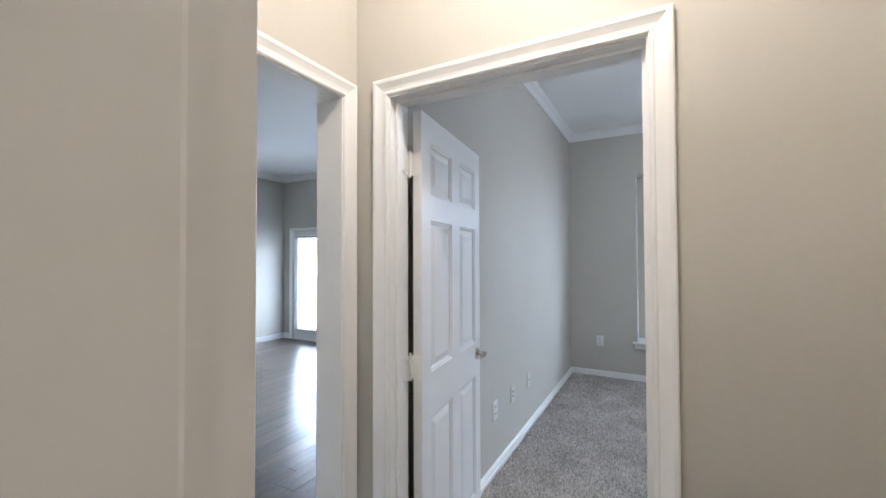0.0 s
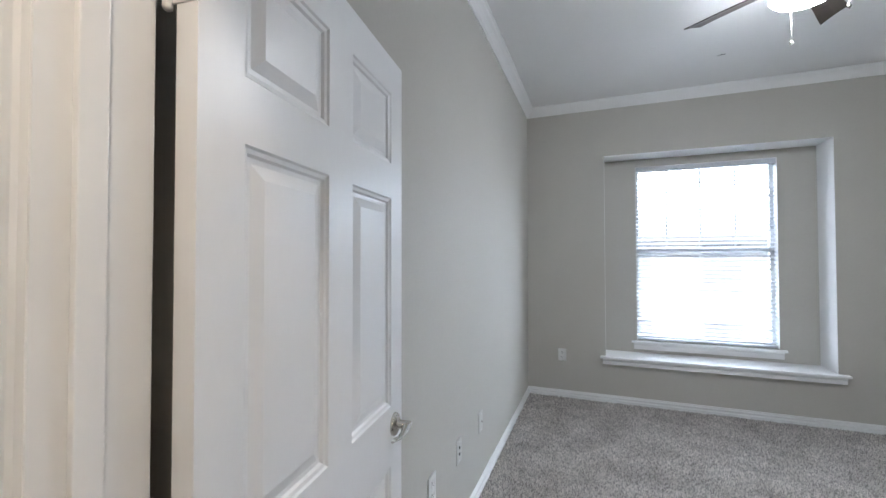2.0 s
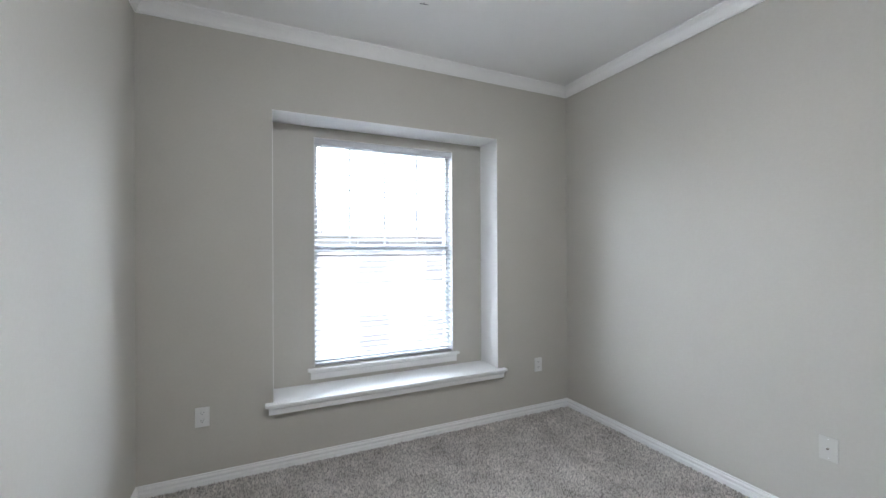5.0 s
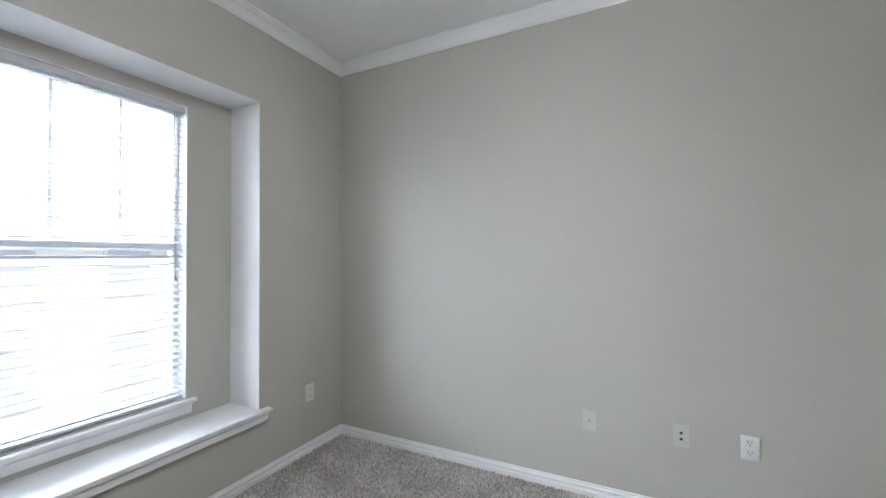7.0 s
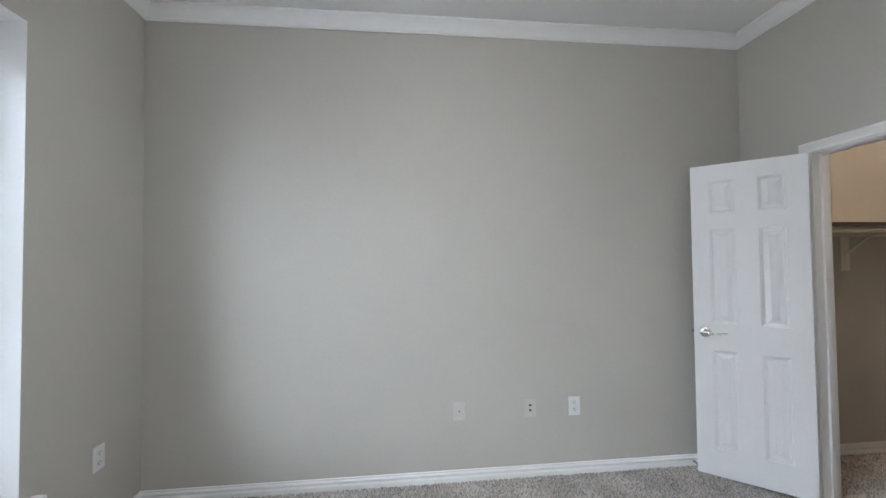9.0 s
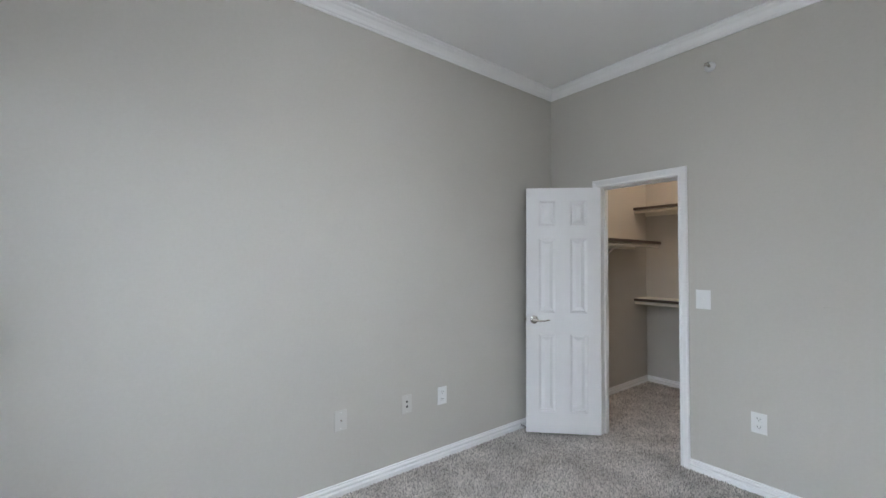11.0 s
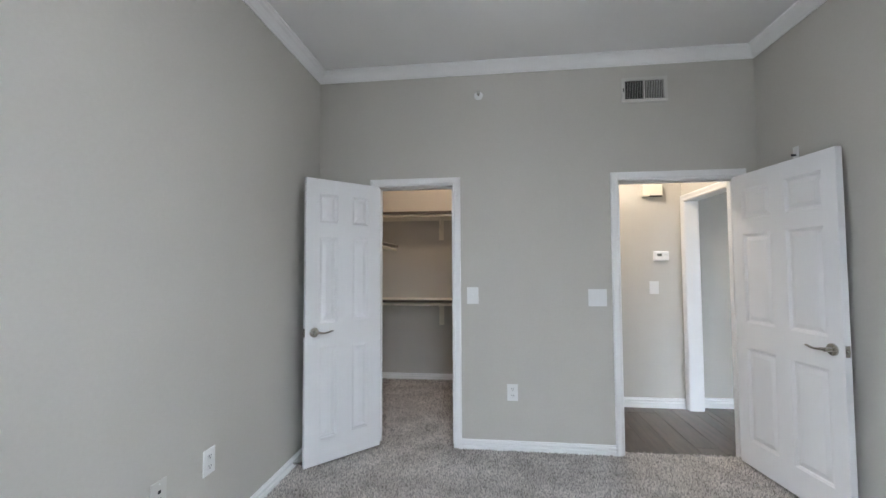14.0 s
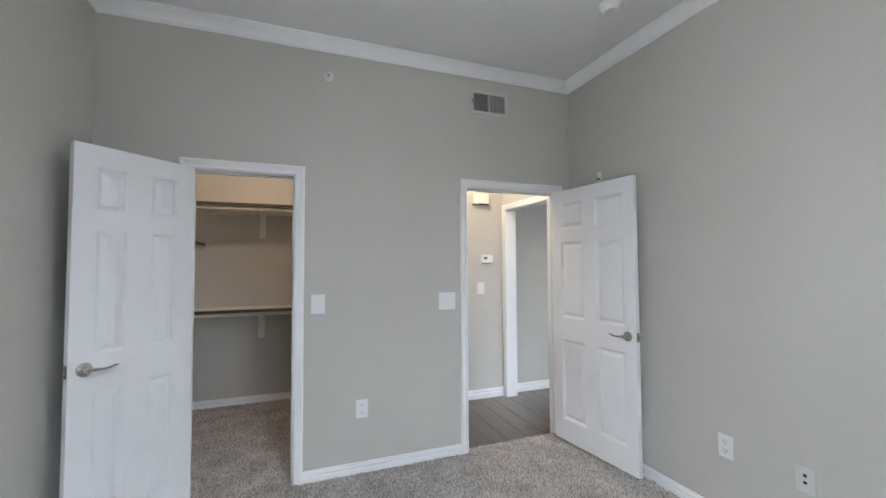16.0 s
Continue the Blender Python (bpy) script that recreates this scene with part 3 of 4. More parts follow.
# living room glass door
gd = thing("door_4", "white full-glass patio door with a blind", "door", kind="structure")
bm = bmesh.new()
casing(bm, GX0, GX1, GH, -0.02, lambda a, z, p: (a, 3.9 - p, z))
part("casing", bm, TRIM, gd)
bm = bmesh.new()
for b in ((GX0, 3.93, -0.02, GX0 + 0.11, 3.97, GH), (GX1 - 0.11, 3.93, -0.02, GX1, 3.97, GH), (GX0 + 0.11, 3.93, GH - 0.12, GX1 - 0.11, 3.97, GH), (GX0 + 0.11, 3.93, -0.02, GX1 - 0.11, 3.97, 0.2)):
    box(bm, *b, bevel=0.003)
part("door_frame", bm, TRIM, gd)
bm = bmesh.new()
box(bm, GX0 + 0.11, 3.95, 0.2, GX1 - 0.11, 3.955, GH - 0.12)
p = part("pane", bm, GLASS, gd)
p.visible_shadow = False
blind("patio_door_blind", "white slatted blind hanging before the patio door glass", GX0 + 0.09, GX1 - 0.09, 0.17, GH - 0.09, 3.905, 0.036, 12, 0.025)

# Unseen window, added as an opening for the living room fill lamp.
w2 = thing("added_window", "unseen white vinyl window added to brighten the living room", "window", kind="structure")
bm = bmesh.new()
for b in ((-3.2, 3.92, 0.6, -3.15, 3.98, 2.4), (-1.45, 3.92, 0.6, -1.4, 3.98, 2.4), (-3.15, 3.92, 0.6, -1.45, 3.98, 0.65), (-3.15, 3.92, 2.35, -1.45, 3.98, 2.4), (-3.15, 3.93, 1.48, -1.45, 3.97, 1.53)):
    box(bm, *b, bevel=0.003)
part("window_frame", bm, FRAMEM, w2)
bm = bmesh.new()
box(bm, -3.15, 3.952, 0.65, -1.45, 3.956, 2.35)
part("pane", bm, GLASS, w2).visible_shadow = False

# ---- ceiling fan ----
FX, FY = 1.645, 2.095
fan = thing("ceiling_fan", "brushed nickel ceiling fan with dark blades and lit bowl", "ceiling fan", pose(FX, FY, ZC - 3.016))
bm = bmesh.new()
lathe(bm, [(0.02, 2.955), (0.06, 2.97), (0.072, 3.0), (0.072, 3.016)])
part("canopy", bm, NICKEL, fan, "", True)
bm = bmesh.new()
cyl(bm, (0, 0, 2.90), (0, 0, 2.97), 0.013)
part("downrod", bm, NICKEL, fan)
bm = bmesh.new()
lathe(bm, [(0.06, 2.811), (0.12, 2.814), (0.142, 2.832), (0.14, 2.875), (0.09, 2.905), (0.03, 2.915)])
part("motor_housing", bm, NICKEL, fan, "", True)
bm = bmesh.new()
lathe(bm, [(0.10, 2.777), (0.112, 2.779), (0.115, 2.786), (0.112, 2.80), (0.07, 2.812)])
part("light_kit", bm, NICKEL, fan, "", True)
bm = bmesh.new()
lathe(bm, [(0.006, 2.706), (0.05, 2.709), (0.095, 2.719), (0.13, 2.736), (0.146, 2.754), (0.142, 2.769), (0.125, 2.778)])
part("bowl", bm, BOWL, fan, "glowing frosted glass bowl", True)
for k in range(4):
    m = Matrix.Rotation(radians(56 + 90 * k), 4, "Z")
    bm = bmesh.new()
    box(bm, 0.10, -0.018, 2.828, 0.21, 0.018, 2.834, 0.002)
    iron = part("blade_iron", bm, NICKEL, fan)
    iron.matrix_local = m
    bm = bmesh.new()
    n = 10
    up, lo = [], []
    for i in range(n + 1):
        u = 0.17 + 0.345 * i / n
        w = 0.045 + 0.016 * (i / n)
        for lst, dz in ((up, 0.003), (lo, -0.003)):
            lst.append([bm.verts.new((u + (0.02 * s if i == n else 0), s * w, 2.831 + dz - s * w * 0.30 - 0.012 * (i / n) ** 2)) for s in (-1, 0, 1)])
            lst[-1][1].co.z += 0.004
    for i in range(n):
        for q in (0, 1):
            bm.faces.new((up[i][q], up[i + 1][q], up[i + 1][q + 1], up[i][q + 1]))
            bm.faces.new((lo[i][q], lo[i][q + 1], lo[i + 1][q + 1], lo[i + 1][q]))
        for q in (0, 2):
            bm.faces.new((up[i][q], lo[i][q], lo[i + 1][q], up[i + 1][q]))
    for i in (0, n):
        for q in (0, 1):
            bm.faces.new((up[i][q], up[i][q + 1], lo[i][q + 1], lo[i][q]))
    bl = part("blade", bm, BLADE, fan, "dark brown wooden blade")
    bl.matrix_local = m
for dx, dy, zb in ((-0.01, 0.145, 2.578), (0.134, -0.05, 2.625)):
    bm = bmesh.new()
    cyl(bm, (dx, dy, zb + 0.01), (dx, dy, 2.79), 0.0011, n=6)
    lathe(bm, [(0.001, zb - 0.014), (0.007, zb - 0.007), (0.010, zb), (0.006, zb + 0.008), (0.001, zb + 0.014)], Matrix.Translation((dx, dy, 0)), 12)
    part("pull_chain", bm, NICKEL, fan, "beaded pull chain with a small ball", True)


# ---- plates ----
def plate_pose(wall, a, z):
    if wall == "S":
        return pose(a, 0, z, 0, 0, 180)
    if wall == "N":
        return pose(a, YN, z, 0, 0, 0)
    if wall == "W":
        return pose(0, a, z, 0, 0, 90)
    if wall == "E":
        return pose(XE, a, z, 0, 0, -90)
    if wall == "H":
        return pose(a, HY, z, 0, 0, 180)
    return pose(XL, a, z, 0, 0, 90)


def plate_base(name, label, cat, m, w=0.074, h=0.118, group="wall plates", material=None):
    t = thing(name, label, cat, m, group)
    bm = bmesh.new()
    box(bm, -w / 2, -0.006, -h / 2, w / 2, 0.0, h / 2, 0.0025)
    part("plate", bm, material or PLATE, t)
    return t


def screw(t, x, z):
    bm = bmesh.new()
    cyl(bm, (x, -0.0075, z), (x, -0.005, z), 0.0028, n=10)
    part("screw", bm, PLATE, t)


def outlet(wall, a, z, label="white duplex outlet with cover plate on the wall"):
    t = plate_base("wall_outlet", label, "outlet", plate_pose(wall, a, z), 0.08, 0.124)
    for s in (-1, 1):
        bm = bmesh.new()
        box(bm, -0.017, -0.0085, s * 0.0245 - 0.0145, 0.017, -0.005, s * 0.0245 + 0.0145, 0.004)
        r = part("receptacle", bm, PLATE, t)
        bm = bmesh.new()
        for x, hh in ((-0.0075, 0.009), (0.0075, 0.007)):
            box(bm, x - 0.0015, -0.0092, s * 0.0245 + 0.004 - hh / 2, x + 0.0015, -0.008, s * 0.0245 + 0.004 + hh / 2)
        cyl(bm, (0, -0.0092, s * 0.0245 - 0.008), (0, -0.008, s * 0.0245 - 0.008), 0.0028, n=8)
        part("slot", bm, DARK, r)
    screw(t, 0, 0)
    return t


def jack(wall, a, z, two, label):
    t = plate_base("wall_jack", label, "wall jack", plate_pose(wall, a, z), 0.078, 0.122, material=VENTM)
    for zz in ((0.016, -0.016) if two else (0.0,)):
        bm = bmesh.new()
        if two:
            box(bm, -0.007, -0.009, zz - 0.006, 0.007, -0.005, zz + 0.006, 0.001)
            part("socket", bm, DARK, t)
        else:
            cyl(bm, (0, -0.016, zz), (0, -0.005, zz), 0.0048, n=10)
            part("socket", bm, NICKEL, t)
    screw(t, 0, 0.048)
    screw(t, 0, -0.048)


def switch(wall, a, z, gangs, label):
    t = plate_base("light_switch", label, "light switch", plate_pose(wall, a, z), 0.088 + 0.046 * (gangs - 1), 0.128)
    for g in range(gangs):
        x = (g - (gangs - 1) / 2) * 0.046
        bm = bmesh.new()
        box(bm, x - 0.006, -0.0075, -0.012, x + 0.006, -0.005, 0.012, 0.001)
        box(bm, x - 0.0042, -0.017, -0.001, x + 0.0042, -0.006, 0.009, 0.002)
        part("toggle", bm, PLATE, t)
        screw(t, x, 0.03)
        screw(t, x, -0.03)


outlet("N", 0.342, 0.452)
outlet("N", 2.958, 0.455)
outlet("W", 1.282, 0.444)
jack("W", 1.645, 0.446, True, "beige two-port jack plate on the wall")
jack("W", 2.06, 0.44, False, "beige coaxial jack plate on the wall")
outlet("E", 1.262, 0.466)
jack("E", 1.563, 0.468, True, "beige two-port jack plate on the wall")
jack("E", 2.032, 0.470, False, "beige coaxial jack plate on the wall")
outlet("S", 1.767, 0.455)
switch("S", 2.061, 1.183, 1, "white single toggle switch beside the closet door")
switch("S", 1.134, 1.17, 2, "white double toggle switch beside the bedroom door")
plate_base("blank_plate", "blank cover plate painted over in wall colour", "cover plate", plate_pose("S", 1.432, 1.152), 0.074, 0.07, material=WALL)
switch("H", 0.285, 1.183, 1, "white toggle switch in the hall")
outlet("L", 2.92, 0.41)

# thermostat and chime in the hall
th = plate_base("thermostat", "white digital thermostat with a small display", "thermostat", plate_pose("H", 0.212, 1.503), 0.145, 0.095)
bm = bmesh.new()
box(bm, -0.068, -0.028, -0.043, 0.068, -0.004, 0.043, 0.006)
part("housing", bm, PLATE, th)
bm = bmesh.new()
box(bm, -0.045, -0.0295, -0.004, 0.0, -0.0275, 0.022, 0.001)
part("display", bm, LCD, th, "grey display")
bm = bmesh.new()
for i in range(3):
    box(bm, 0.022 + i * 0.014, -0.0305, 0.004, 0.03 + i * 0.014, -0.0275, 0.012, 0.001)
part("button", bm, VENTM, th)
ch = thing("door_chime", "cream plastic door chime box high on the wall", "door chime", plate_pose("H", 0.293, 2.162))
bm = bmesh.new()
box(bm, -0.095, -0.055, -0.06, 0.095, 0.0, 0.06, 0.008)
part("cover", bm, ALMOND, ch)
bm = bmesh.new()
box(bm, -0.03, -0.0565, -0.061, 0.09, -0.02, -0.052, 0.001)
part("grille", bm, DARK, ch)

# vent
vt = thing("ceiling_vent", "beige metal supply register with vertical slats", "air vent", pose(0.766, 0, 2.725, 0, 0, 180))
bm = bmesh.new()
for b in ((-0.165, -0.012, 0.07, 0.165, 0, 0.095), (-0.165, -0.012, -0.095, 0.165, 0, -0.07), (-0.165, -0.012, -0.07, -0.138, 0, 0.07), (0.138, -0.012, -0.07, 0.165, 0, 0.07), (-0.006, -0.011, -0.07, 0.006, 0, 0.07)):
    box(bm, *b, bevel=0.002)
part("frame", bm, VENTM, vt)
bm = bmesh.new()
box(bm, -0.138, -0.002, -0.07, 0.138, -0.0005, 0.07)
part("backing", bm, DARK, vt, "dark duct behind")
for side, a in ((-1, -12), (1, 9)):
    bm = bmesh.new()
    box(bm, -0.0007, -0.009, -0.069, 0.0007, 0.0015, 0.069)
    me = finish("slat", bm, VENTM)
    for i in range(11):
        s = new("slat", me)
        s.parent = vt
        s.matrix_local = pose(side * (0.014 + 0.0117 * i), -0.006, 0, 0, 0, a)
bm = bmesh.new()
box(bm, -0.154, -0.022, -0.012, -0.149, -0.01, 0.012, 0.001)
part("damper_lever", bm, DARK, vt)


def sprinkler(name, m, label):
    t = thing(name, label, "sprinkler", m)
    bm = bmesh.new()
    lathe(bm, [(0.034, 0), (0.034, 0.003), (0.028, 0.008), (0.02, 0.01)], Matrix.Rotation(radians(90), 4, "X"))
    part("escutcheon", bm, PLATE, t, "", True)
    bm = bmesh.new()
    cyl(bm, (0, -0.008, 0), (0, -0.03, 0), 0.008, n=12)
    for s in (-1, 1):
        tube(bm, [(s * 0.008, -0.028, 0), (s * 0.011, -0.04, 0), (s * 0.003, -0.055, 0)], 0.002, 6)
    box(bm, -0.014, -0.058, -0.008, 0.014, -0.056, 0.012, 0.0005)
    part("head", bm, NICKEL, t)


sprinkler("sprinkler", plate_pose("S", 2.003, 2.747), "white sidewall fire sprinkler high on the wall")
sprinkler("sprinkler", plate_pose("L", 2.10, 2.69), "white sidewall fire sprinkler in the living room")


def ceiling_clip(m):
    t = thing("ceiling_clip", "small dark metal clip fixed to the bedroom ceiling", "clip", m)
    bm = bmesh.new()
    lathe(bm, [(0.0005, 0.0), (0.003, 0.0), (0.003, -0.005), (0.002, -0.008), (0.0005, -0.008)], n=10)
    part("base", bm, DARK, t)
    bm = bmesh.new()
    bmesh.ops.create_cube(bm, size=1.0, matrix=Matrix.Translation((0, 0, -0.008)) @ Matrix.Diagonal((0.055, 0.003, 0.002, 1)))
    part("bar", bm, DARK, t)


ceiling_clip(pose(1.583, 3.26, ZC + 0.0005, 0, 0, -8))
sm = thing("smoke_detector", "white round smoke detector on the ceiling", "smoke detector", pose(0.45, 0.99, ZC))
bm = bmesh.new()
lathe(bm, [(0.03, -0.052), (0.045, -0.05), (0.052, -0.035), (0.062, -0.028), (0.068, -0.012), (0.068, 0)])
part("housing", bm, PLATE, sm, "", True)

# door stops
for m in (pose(XE - 0.014, 0.437, 0.062, 0, 0, -90), pose(0.014, 0.74, 0.062, 0, 0, 90)):
    t = thing("door_stop", "small spring door stop screwed into the baseboard", "door stop", m)
    bm = bmesh.new()
    pts = [(0.006 * math.cos(k * 0.9), -0.004 - 0.058 * k / 70, 0.006 * math.sin(k * 0.9)) for k in range(71)]
    tube(bm, pts, 0.0012, 5)
    part("spring", bm, NICKEL, t)
    bm = bmesh.new()
    cyl(bm, (0, -0.06, 0), (0, -0.074, 0), 0.0085, n=12)
    part("rubber_tip", bm, DARK, t)

# small cable plate on the west wall above the door's height
t = plate_base("cable_plate", "small white cable plate high on the wall", "wall jack", plate_pose("W", 0.371, 2.118), 0.045, 0.07)
bm = bmesh.new()
cyl(bm, (0, -0.03, -0.02), (0, -0.005, -0.02), 0.006, n=10)
part("socket", bm, DARK, t)


# ---- closet shelves ----
def shelf(name, label, x0, x1, y0, y1, z, rod, supports, along):
    s = thing(name, label, "closet shelf")
    bm = bmesh.new()
    box(bm, x0, y0, z - 0.018, x1, y1, z, 0.002)
    part("board", bm, ALMOND, s)
    # Paints the shadow under the shelf front as a dark strip down to the rod.
    bm = bmesh.new()
    if along == "x":
        box(bm, x0, y1 + 0.0005, z - 0.034, x1, y1 + 0.004, z - 0.003)
    else:
        box(bm, x0 - 0.004, y0, z - 0.034, x0 - 0.0005, y1, z - 0.003)
    part("shadow_strip", bm, SHELF_SHADOW, s, "dark taupe strip standing in for the shadow under the shelf front")
    bm = bmesh.new()
    if along == "x":
        cyl(bm, (x0, rod, z - 0.055), (x1, rod, z - 0.055), 0.016)
    else:
        cyl(bm, (rod, y0, z - 0.055), (rod, y1, z - 0.055), 0.016)
    part("hanging_rod", bm, ALMOND, s, "cream painted rod", True)
    for p in supports:
        bm = bmesh.new()
        if along == "x":
            w = y0
            box(bm, p - 0.03, w, z - 0.33, p + 0.03, w + 0.012, z - 0.02, 0.002)
            tube(bm, [(p, w + 0.012, z - 0.21), (p, w + 0.16, z - 0.09), (p, rod, z - 0.076)], 0.007, 8)
            box(bm, p - 0.01, rod - 0.02, z - 0.076, p + 0.01, rod + 0.02, z - 0.07, 0.002)
            box(bm, p - 0.01, rod + 0.016, z - 0.075, p + 0.01, rod + 0.022, z - 0.018, 0.002)
        else:
            w = x1
            box(bm, w - 0.012, p - 0.03, z - 0.33, w, p + 0.03, z - 0.02, 0.002)
            tube(bm, [(w - 0.012, p, z - 0.21), (w - 0.16, p, z - 0.09), (rod, p, z - 0.076)], 0.007, 8)
            box(bm, rod - 0.02, p - 0.01, z - 0.076, rod + 0.02, p + 0.01, z - 0.07, 0.002)
        part("bracket", bm, ALMOND, s, "cream painted shelf bracket")
    bm = bmesh.new()
    if along == "x":
        box(bm, x0, y0, z - 0.085, x1, y0 + 0.017, z - 0.018, 0.002)
    else:
        box(bm, x1 - 0.017, y0, z - 0.085, x1, y1, z - 0.018, 0.002)
    part("cleat", bm, ALMOND, s)


shelf("closet_shelf", "cream painted upper closet shelf with a rod", 1.75, XE, CLY, CLY + 0.30, 2.06, CLY + 0.27, (2.52,), "x")
shelf("closet_shelf", "cream painted lower closet shelf with a rod", 1.75, XE, CLY, CLY + 0.30, 1.02, CLY + 0.27, (2.52,), "x")
shelf("closet_shelf", "cream painted side closet shelf with a rod", XE - 0.30, XE, CLY + 0.30, -0.25, 1.66, XE - 0.27, (-0.8,), "y")

# ---- living room things ----
hb = thing("hearth_bench", "low built-in bench with a white top and baseboard", "bench")
bm = bmesh.new()
box(bm, XL, LS, -0.03, -4.23, 1.285, 0.513)
part("body", bm, WALL, hb, "greige painted body")
bm = bmesh.new()
box(bm, XL, LS, 0.513, -4.205, 1.31, 0.555, 0.006)
part("top", bm, TRIM, hb, "white painted top board")
bm = bmesh.new()
sweep(bm, [(XL, 1.285), (-4.23, 1.285), (-4.23, LS)][::-1], [(-w, z - 0.01) for w, z in BASE])
part("skirting", bm, TRIM, hb)
for x, y in ((-4.61, 2.68),):
    dl = thing("downlight", "round recessed downlight switched on", "downlight", pose(x, y, LZ), "living room downlights")
    bm = bmesh.new()
    lathe(bm, [(0.07, -0.006), (0.095, -0.006), (0.098, 0)])
    part("trim_ring", bm, TRIM, dl)
    bm = bmesh.new()
    cyl(bm, (0, 0, -0.009), (0, 0, -0.0065), 0.068, n=24)
    part("lens", bm, LED, dl, "glowing lens")

for name, m, lab in (("hall_ceiling_light", pose(0.78, -0.58, 2.75), "round flush hall ceiling light"), ("closet_ceiling_light", pose(2.45, -0.98, 2.75), "round flush closet ceiling light"), ("bath_ceiling_light", pose(1.3, -2.1, 2.5), "round flush bathroom ceiling light")):
    t = thing(name, lab, "ceiling light", m)
    bm = bmesh.new()
    lathe(bm, [(0.11, -0.03), (0.13, -0.02), (0.13, 0)])
    part("base", bm, NICKEL, t, "", True)

# ---- outdoors ----
solid("ground", [(-300, 4.4, -3.2, 300, 400, -3.0)], EARTH, "pale ground outside the building", "ground")
# Far glowing sheet in place of the sky, sends light through the windows.
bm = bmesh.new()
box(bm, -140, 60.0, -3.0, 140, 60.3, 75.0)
tagged(new("backdrop", finish("backdrop", bm, SKY_GLOW)), "glowing white sheet standing in for the sky outside the windows", "backdrop", "", "structure")


def apartment_building(x0, x1, y0, y1, z0, eave):
    """Two-storey stucco block with a low hipped roof, windows and balconies on the near side."""
    ab = thing("apartment_building", "pale stucco apartment building beyond the bedroom window", "building", pose(0, 0, 0))
    bm = bmesh.new()
    box(bm, x0, y0, z0, x1, y1, eave)
    part("wall", bm, STUCCO, ab)
    bm = bmesh.new()
    o, ym = 0.45, (y0 + y1) / 2
    lo = [bm.verts.new(p) for p in ((x0 - o, y0 - o, eave), (x1 + o, y0 - o, eave), (x1 + o, y1 + o, eave), (x0 - o, y1 + o, eave))]
    up = [bm.verts.new((p.co.x, p.co.y, eave + 0.16)) for p in lo]
    ridge = [bm.verts.new((x0 + 3.2, ym, eave + 1.5)), bm.verts.new((x1 - 3.2, ym, eave + 1.5))]
    for k in range(4):
        bm.faces.new((lo[k], lo[(k + 1) % 4], up[(k + 1) % 4], up[k]))
    bm.faces.new(lo[::-1])
    bm.faces.new((up[0], up[1], ridge[1], ridge[0]))
    bm.faces.new((up[2], up[3], ridge[0], ridge[1]))
    bm.faces.new((up[1], up[2], ridge[1]))
    bm.faces.new((up[3], up[0], ridge[0]))
    part("roof", bm, ROOFM, ab, "pale weathered shingle roof")
    x = x0 + 1.6
    while x < x1 - 1.5:
        for z in (z0 + 0.9, z0 + 3.5):
            bm = bmesh.new()
            for b in ((x - 0.62, z, x - 0.54, z + 1.45), (x + 0.54, z, x + 0.62, z + 1.45), (x - 0.54, z + 1.37, x + 0.54, z + 1.45), (x - 0.54, z, x + 0.54, z + 0.08), (x - 0.54, z + 0.70, x + 0.54, z + 0.75)):
                box(bm, b[0], y0 - 0.05, b[1], b[2], y0 + 0.002, b[3], 0.006)
            w = part("window", bm, FRAMEM, ab)
            bm = bmesh.new()
            box(bm, x - 0.54, y0 - 0.02, z + 0.08, x + 0.54, y0 - 0.012, z + 1.37)
            part("pane", bm, SHADE, w, "grey reflecting panes")
            bm = bmesh.new()
            box(bm, x - 0.70, y0 - 0.10, z - 0.09, x + 0.70, y0 + 0.002, z - 0.01, 0.01)
            part("sill", bm, STUCCO, w)
        x += 2.55


apartment_building(-15.0, 19.5, 15.0, 23.0, -3.0, 1.95)

# ---- floors ----
def carpet(name, x0, y0, x1, y1, seed, density, label):
    rng = np.random.default_rng(seed)
    base = solid(name, [(x0, y0, -0.03, x1, y1, 0.022)], CARPET, label, "carpet")
    n = int((x1 - x0) * (y1 - y0) * density)
    px, py = rng.uniform(x0, x1, n), rng.uniform(y0, y1, n)
    r, h = rng.uniform(0.0036, 0.0078, n), rng.uniform(0.006, 0.02, n)
    a = rng.uniform(0, 2 * np.pi, n)
    lx, ly = rng.normal(0, 0.004, n), rng.normal(0, 0.004, n)
    v = np.zeros((n, 4, 3))
    for k in range(3):
        v[:, k, 0] = px + r * np.cos(a + k * 2.094)
        v[:, k, 1] = py + r * np.sin(a + k * 2.094)
        v[:, k, 2] = 0.018
    v[:, 3, 0], v[:, 3, 1], v[:, 3, 2] = px + lx, py + ly, h + 0.019
    f = np.array([[0, 1, 3], [1, 2, 3], [2, 0, 3]])
    faces = (f[None] + 4 * np.arange(n)[:, None, None]).reshape(-1)
    me = bpy.data.meshes.new("pile")
    me.vertices.add(4 * n)
    me.vertices.foreach_set("co", v.reshape(-1))
    me.loops.add(9 * n)
    me.loops.foreach_set("vertex_index", faces)
    me.polygons.add(3 * n)
    me.polygons.foreach_set("loop_start", np.arange(0, 9 * n, 3))
    me.update(calc_edges=True)
    me.materials.append(CARPET)
    ob = new("pile", me)
    ob.parent = base
    tagged(ob, "short twisted carpet pile", "", "", "stuff")


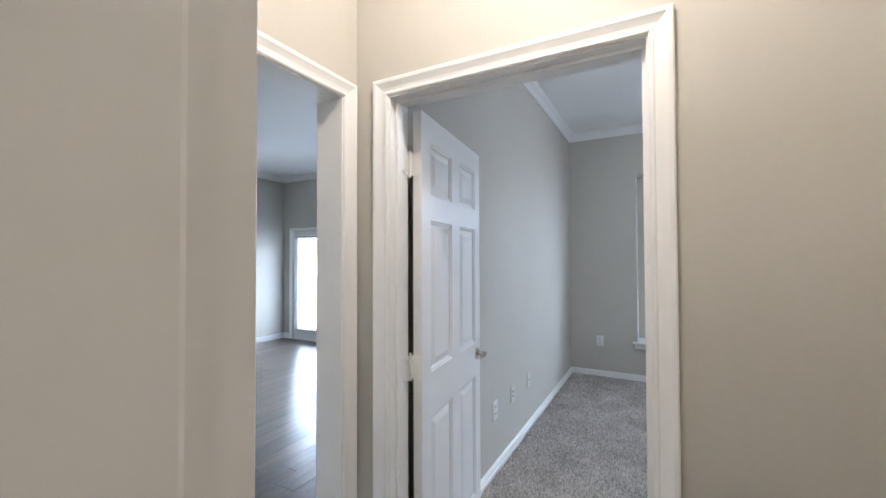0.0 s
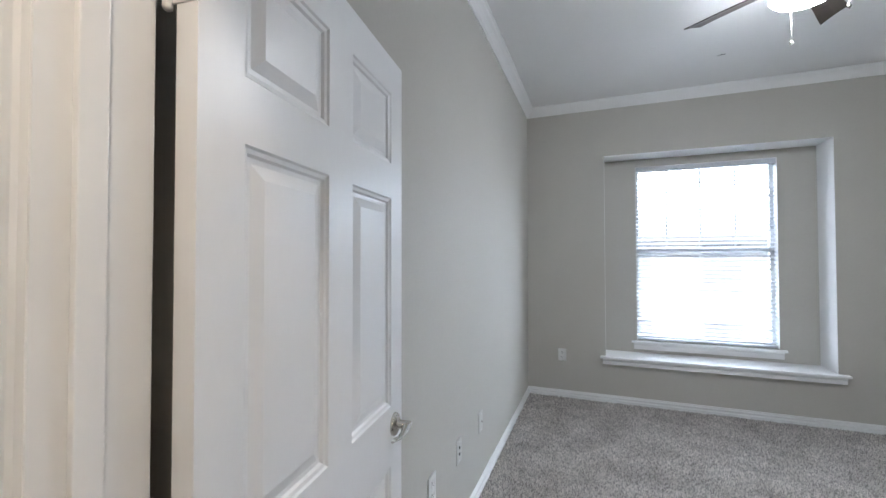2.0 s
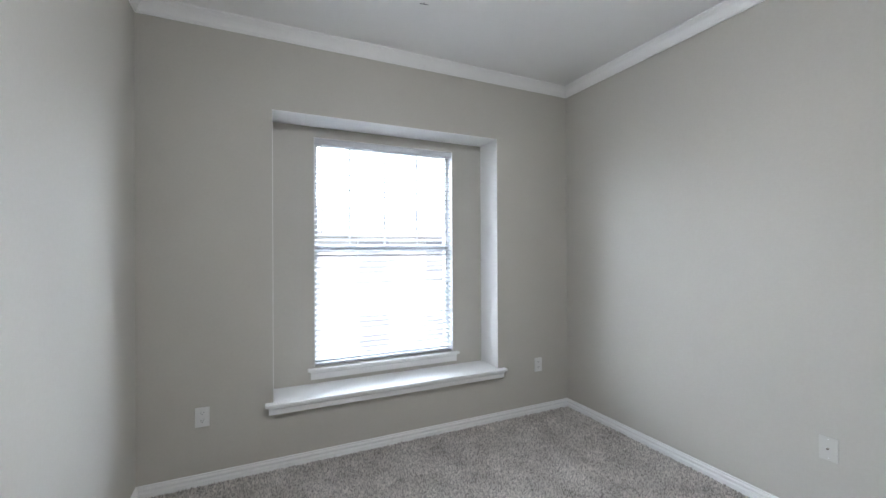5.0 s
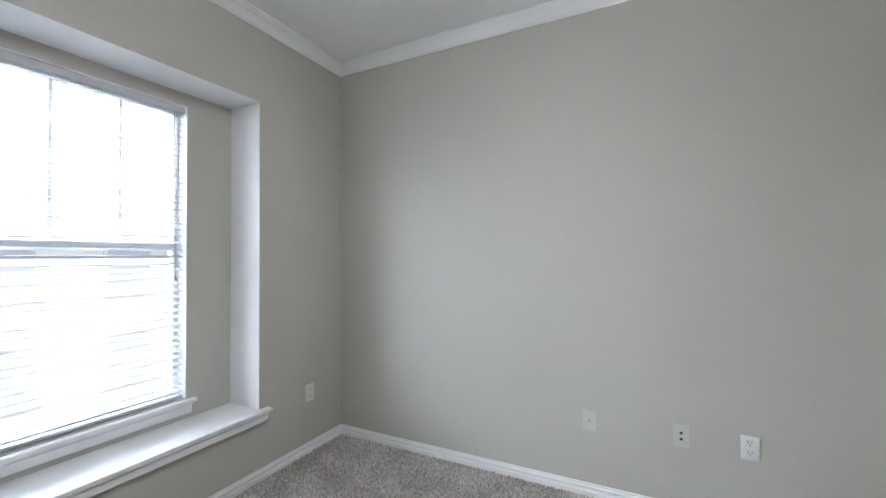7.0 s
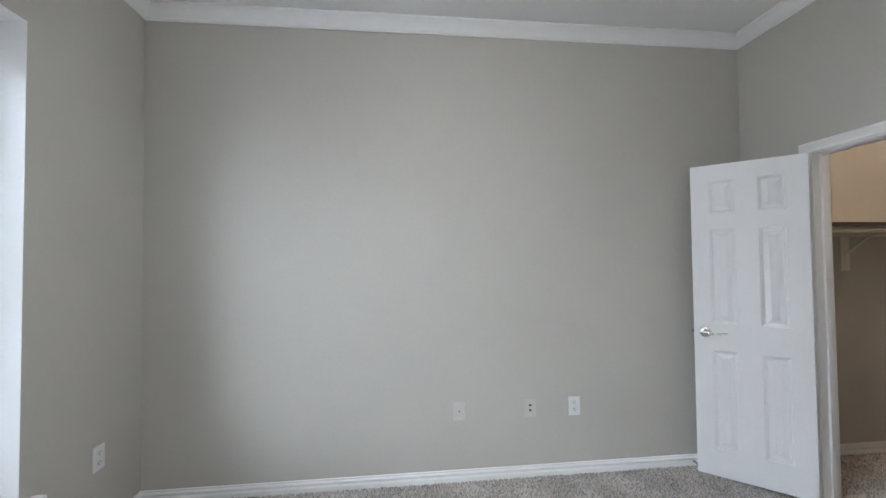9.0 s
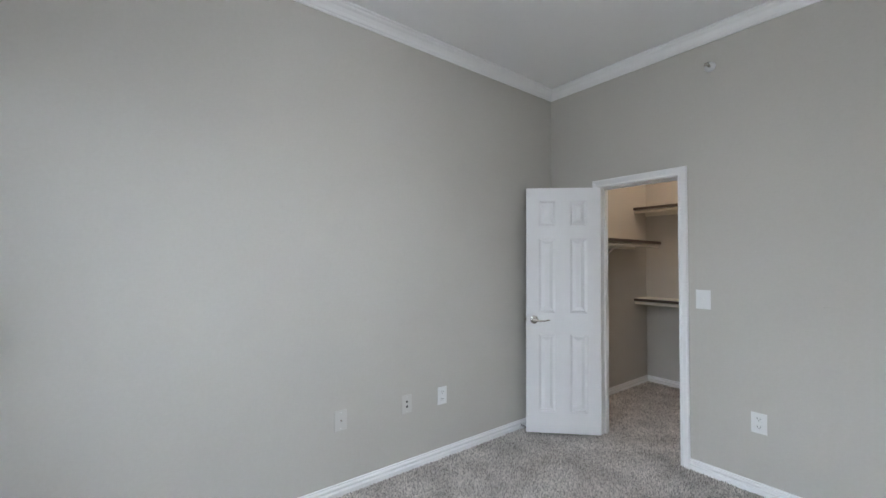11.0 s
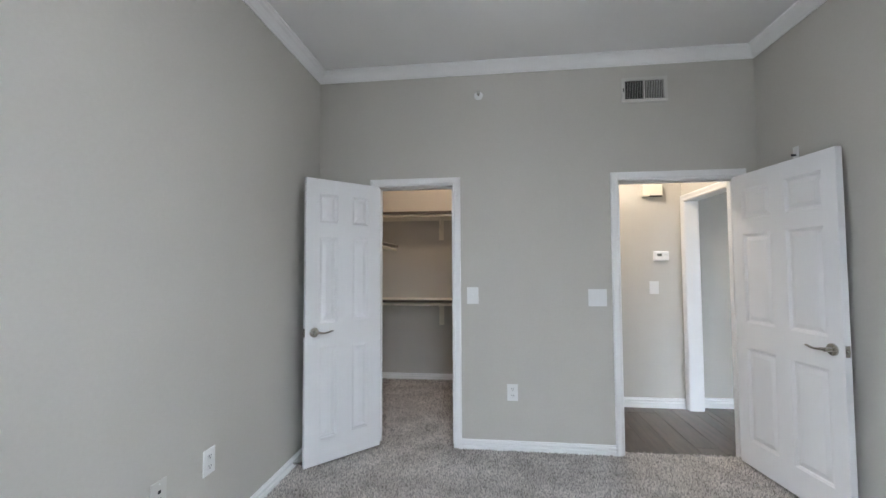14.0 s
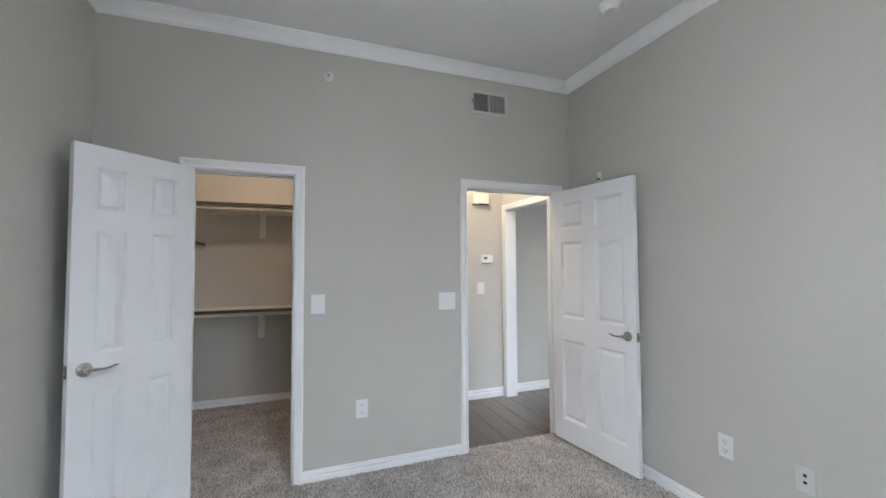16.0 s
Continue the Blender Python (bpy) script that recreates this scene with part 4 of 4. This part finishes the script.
carpet("floor", 0.0, -0.06, XE, YN, 3, 21000, "grey-beige cut-pile bedroom carpet")
carpet("closet_floor", 1.75, CLY, XE, -0.06, 4, 13000, "grey-beige cut-pile closet carpet")

fl = solid("hall_floor", [(XL, -2.9, -0.031, HE, 3.9, -0.0175)], GROUT, "dark grey-brown wood-look vinyl plank floor", "floor")
cache = {}
PWID, PLEN = 0.178, 1.22


def plank(x0, x1, y0, y1):
    key = (round(x1 - x0, 3), round(y1 - y0, 3))
    if key not in cache:
        w, h = key[0] / 2 - 0.0008, key[1] / 2 - 0.0008
        bm = bmesh.new()
        lo = [bm.verts.new((sx * w, sy * h, -0.007)) for sx, sy in ((-1, -1), (1, -1), (1, 1), (-1, 1))]
        mi = [bm.verts.new((sx * w, sy * h, -0.001)) for sx, sy in ((-1, -1), (1, -1), (1, 1), (-1, 1))]
        hi = [bm.verts.new((sx * (w - 0.0012), sy * (h - 0.0012), 0)) for sx, sy in ((-1, -1), (1, -1), (1, 1), (-1, 1))]
        for p, q in ((lo, mi), (mi, hi)):
            for k in range(4):
                bm.faces.new((p[k], p[(k + 1) % 4], q[(k + 1) % 4], q[k]))
        bm.faces.new(hi)
        cache[key] = finish("plank", bm, PLANK)
    ob = new("plank", cache[key])
    ob.parent = fl
    ob.location = ((x0 + x1) / 2, (y0 + y1) / 2, -0.0105)


for xa, xb, ya, yb in ((XL, -0.12, LS, 3.9), (-0.12, 0.0, LY0, LY1), (0.0, HE, HY, -0.062), (BX0, BX1, HY - T, HY), (0.4, 2.2 - 0.6, -2.9, HY - T)):
    x, r = xa, 0
    while x < xb - 0.01:
        xe = min(x + PWID, xb)
        y = ya - random.Random(r * 7 + 1).uniform(0.1, 1.1)
        while y < yb:
            a, b = max(y, ya), min(y + PLEN, yb)
            if b - a > 0.02:
                plank(x, xe, a, b)
            y += PLEN
        x, r = xe, r + 1
bm = bmesh.new()
box(bm, DX0, -0.068, -0.02, DX1, -0.052, 0.001, 0.003)
tagged(new("threshold_trim", finish("threshold_trim", bm, GROUT)), "narrow dark seam strip between carpet and planks", "threshold", "", "structure")
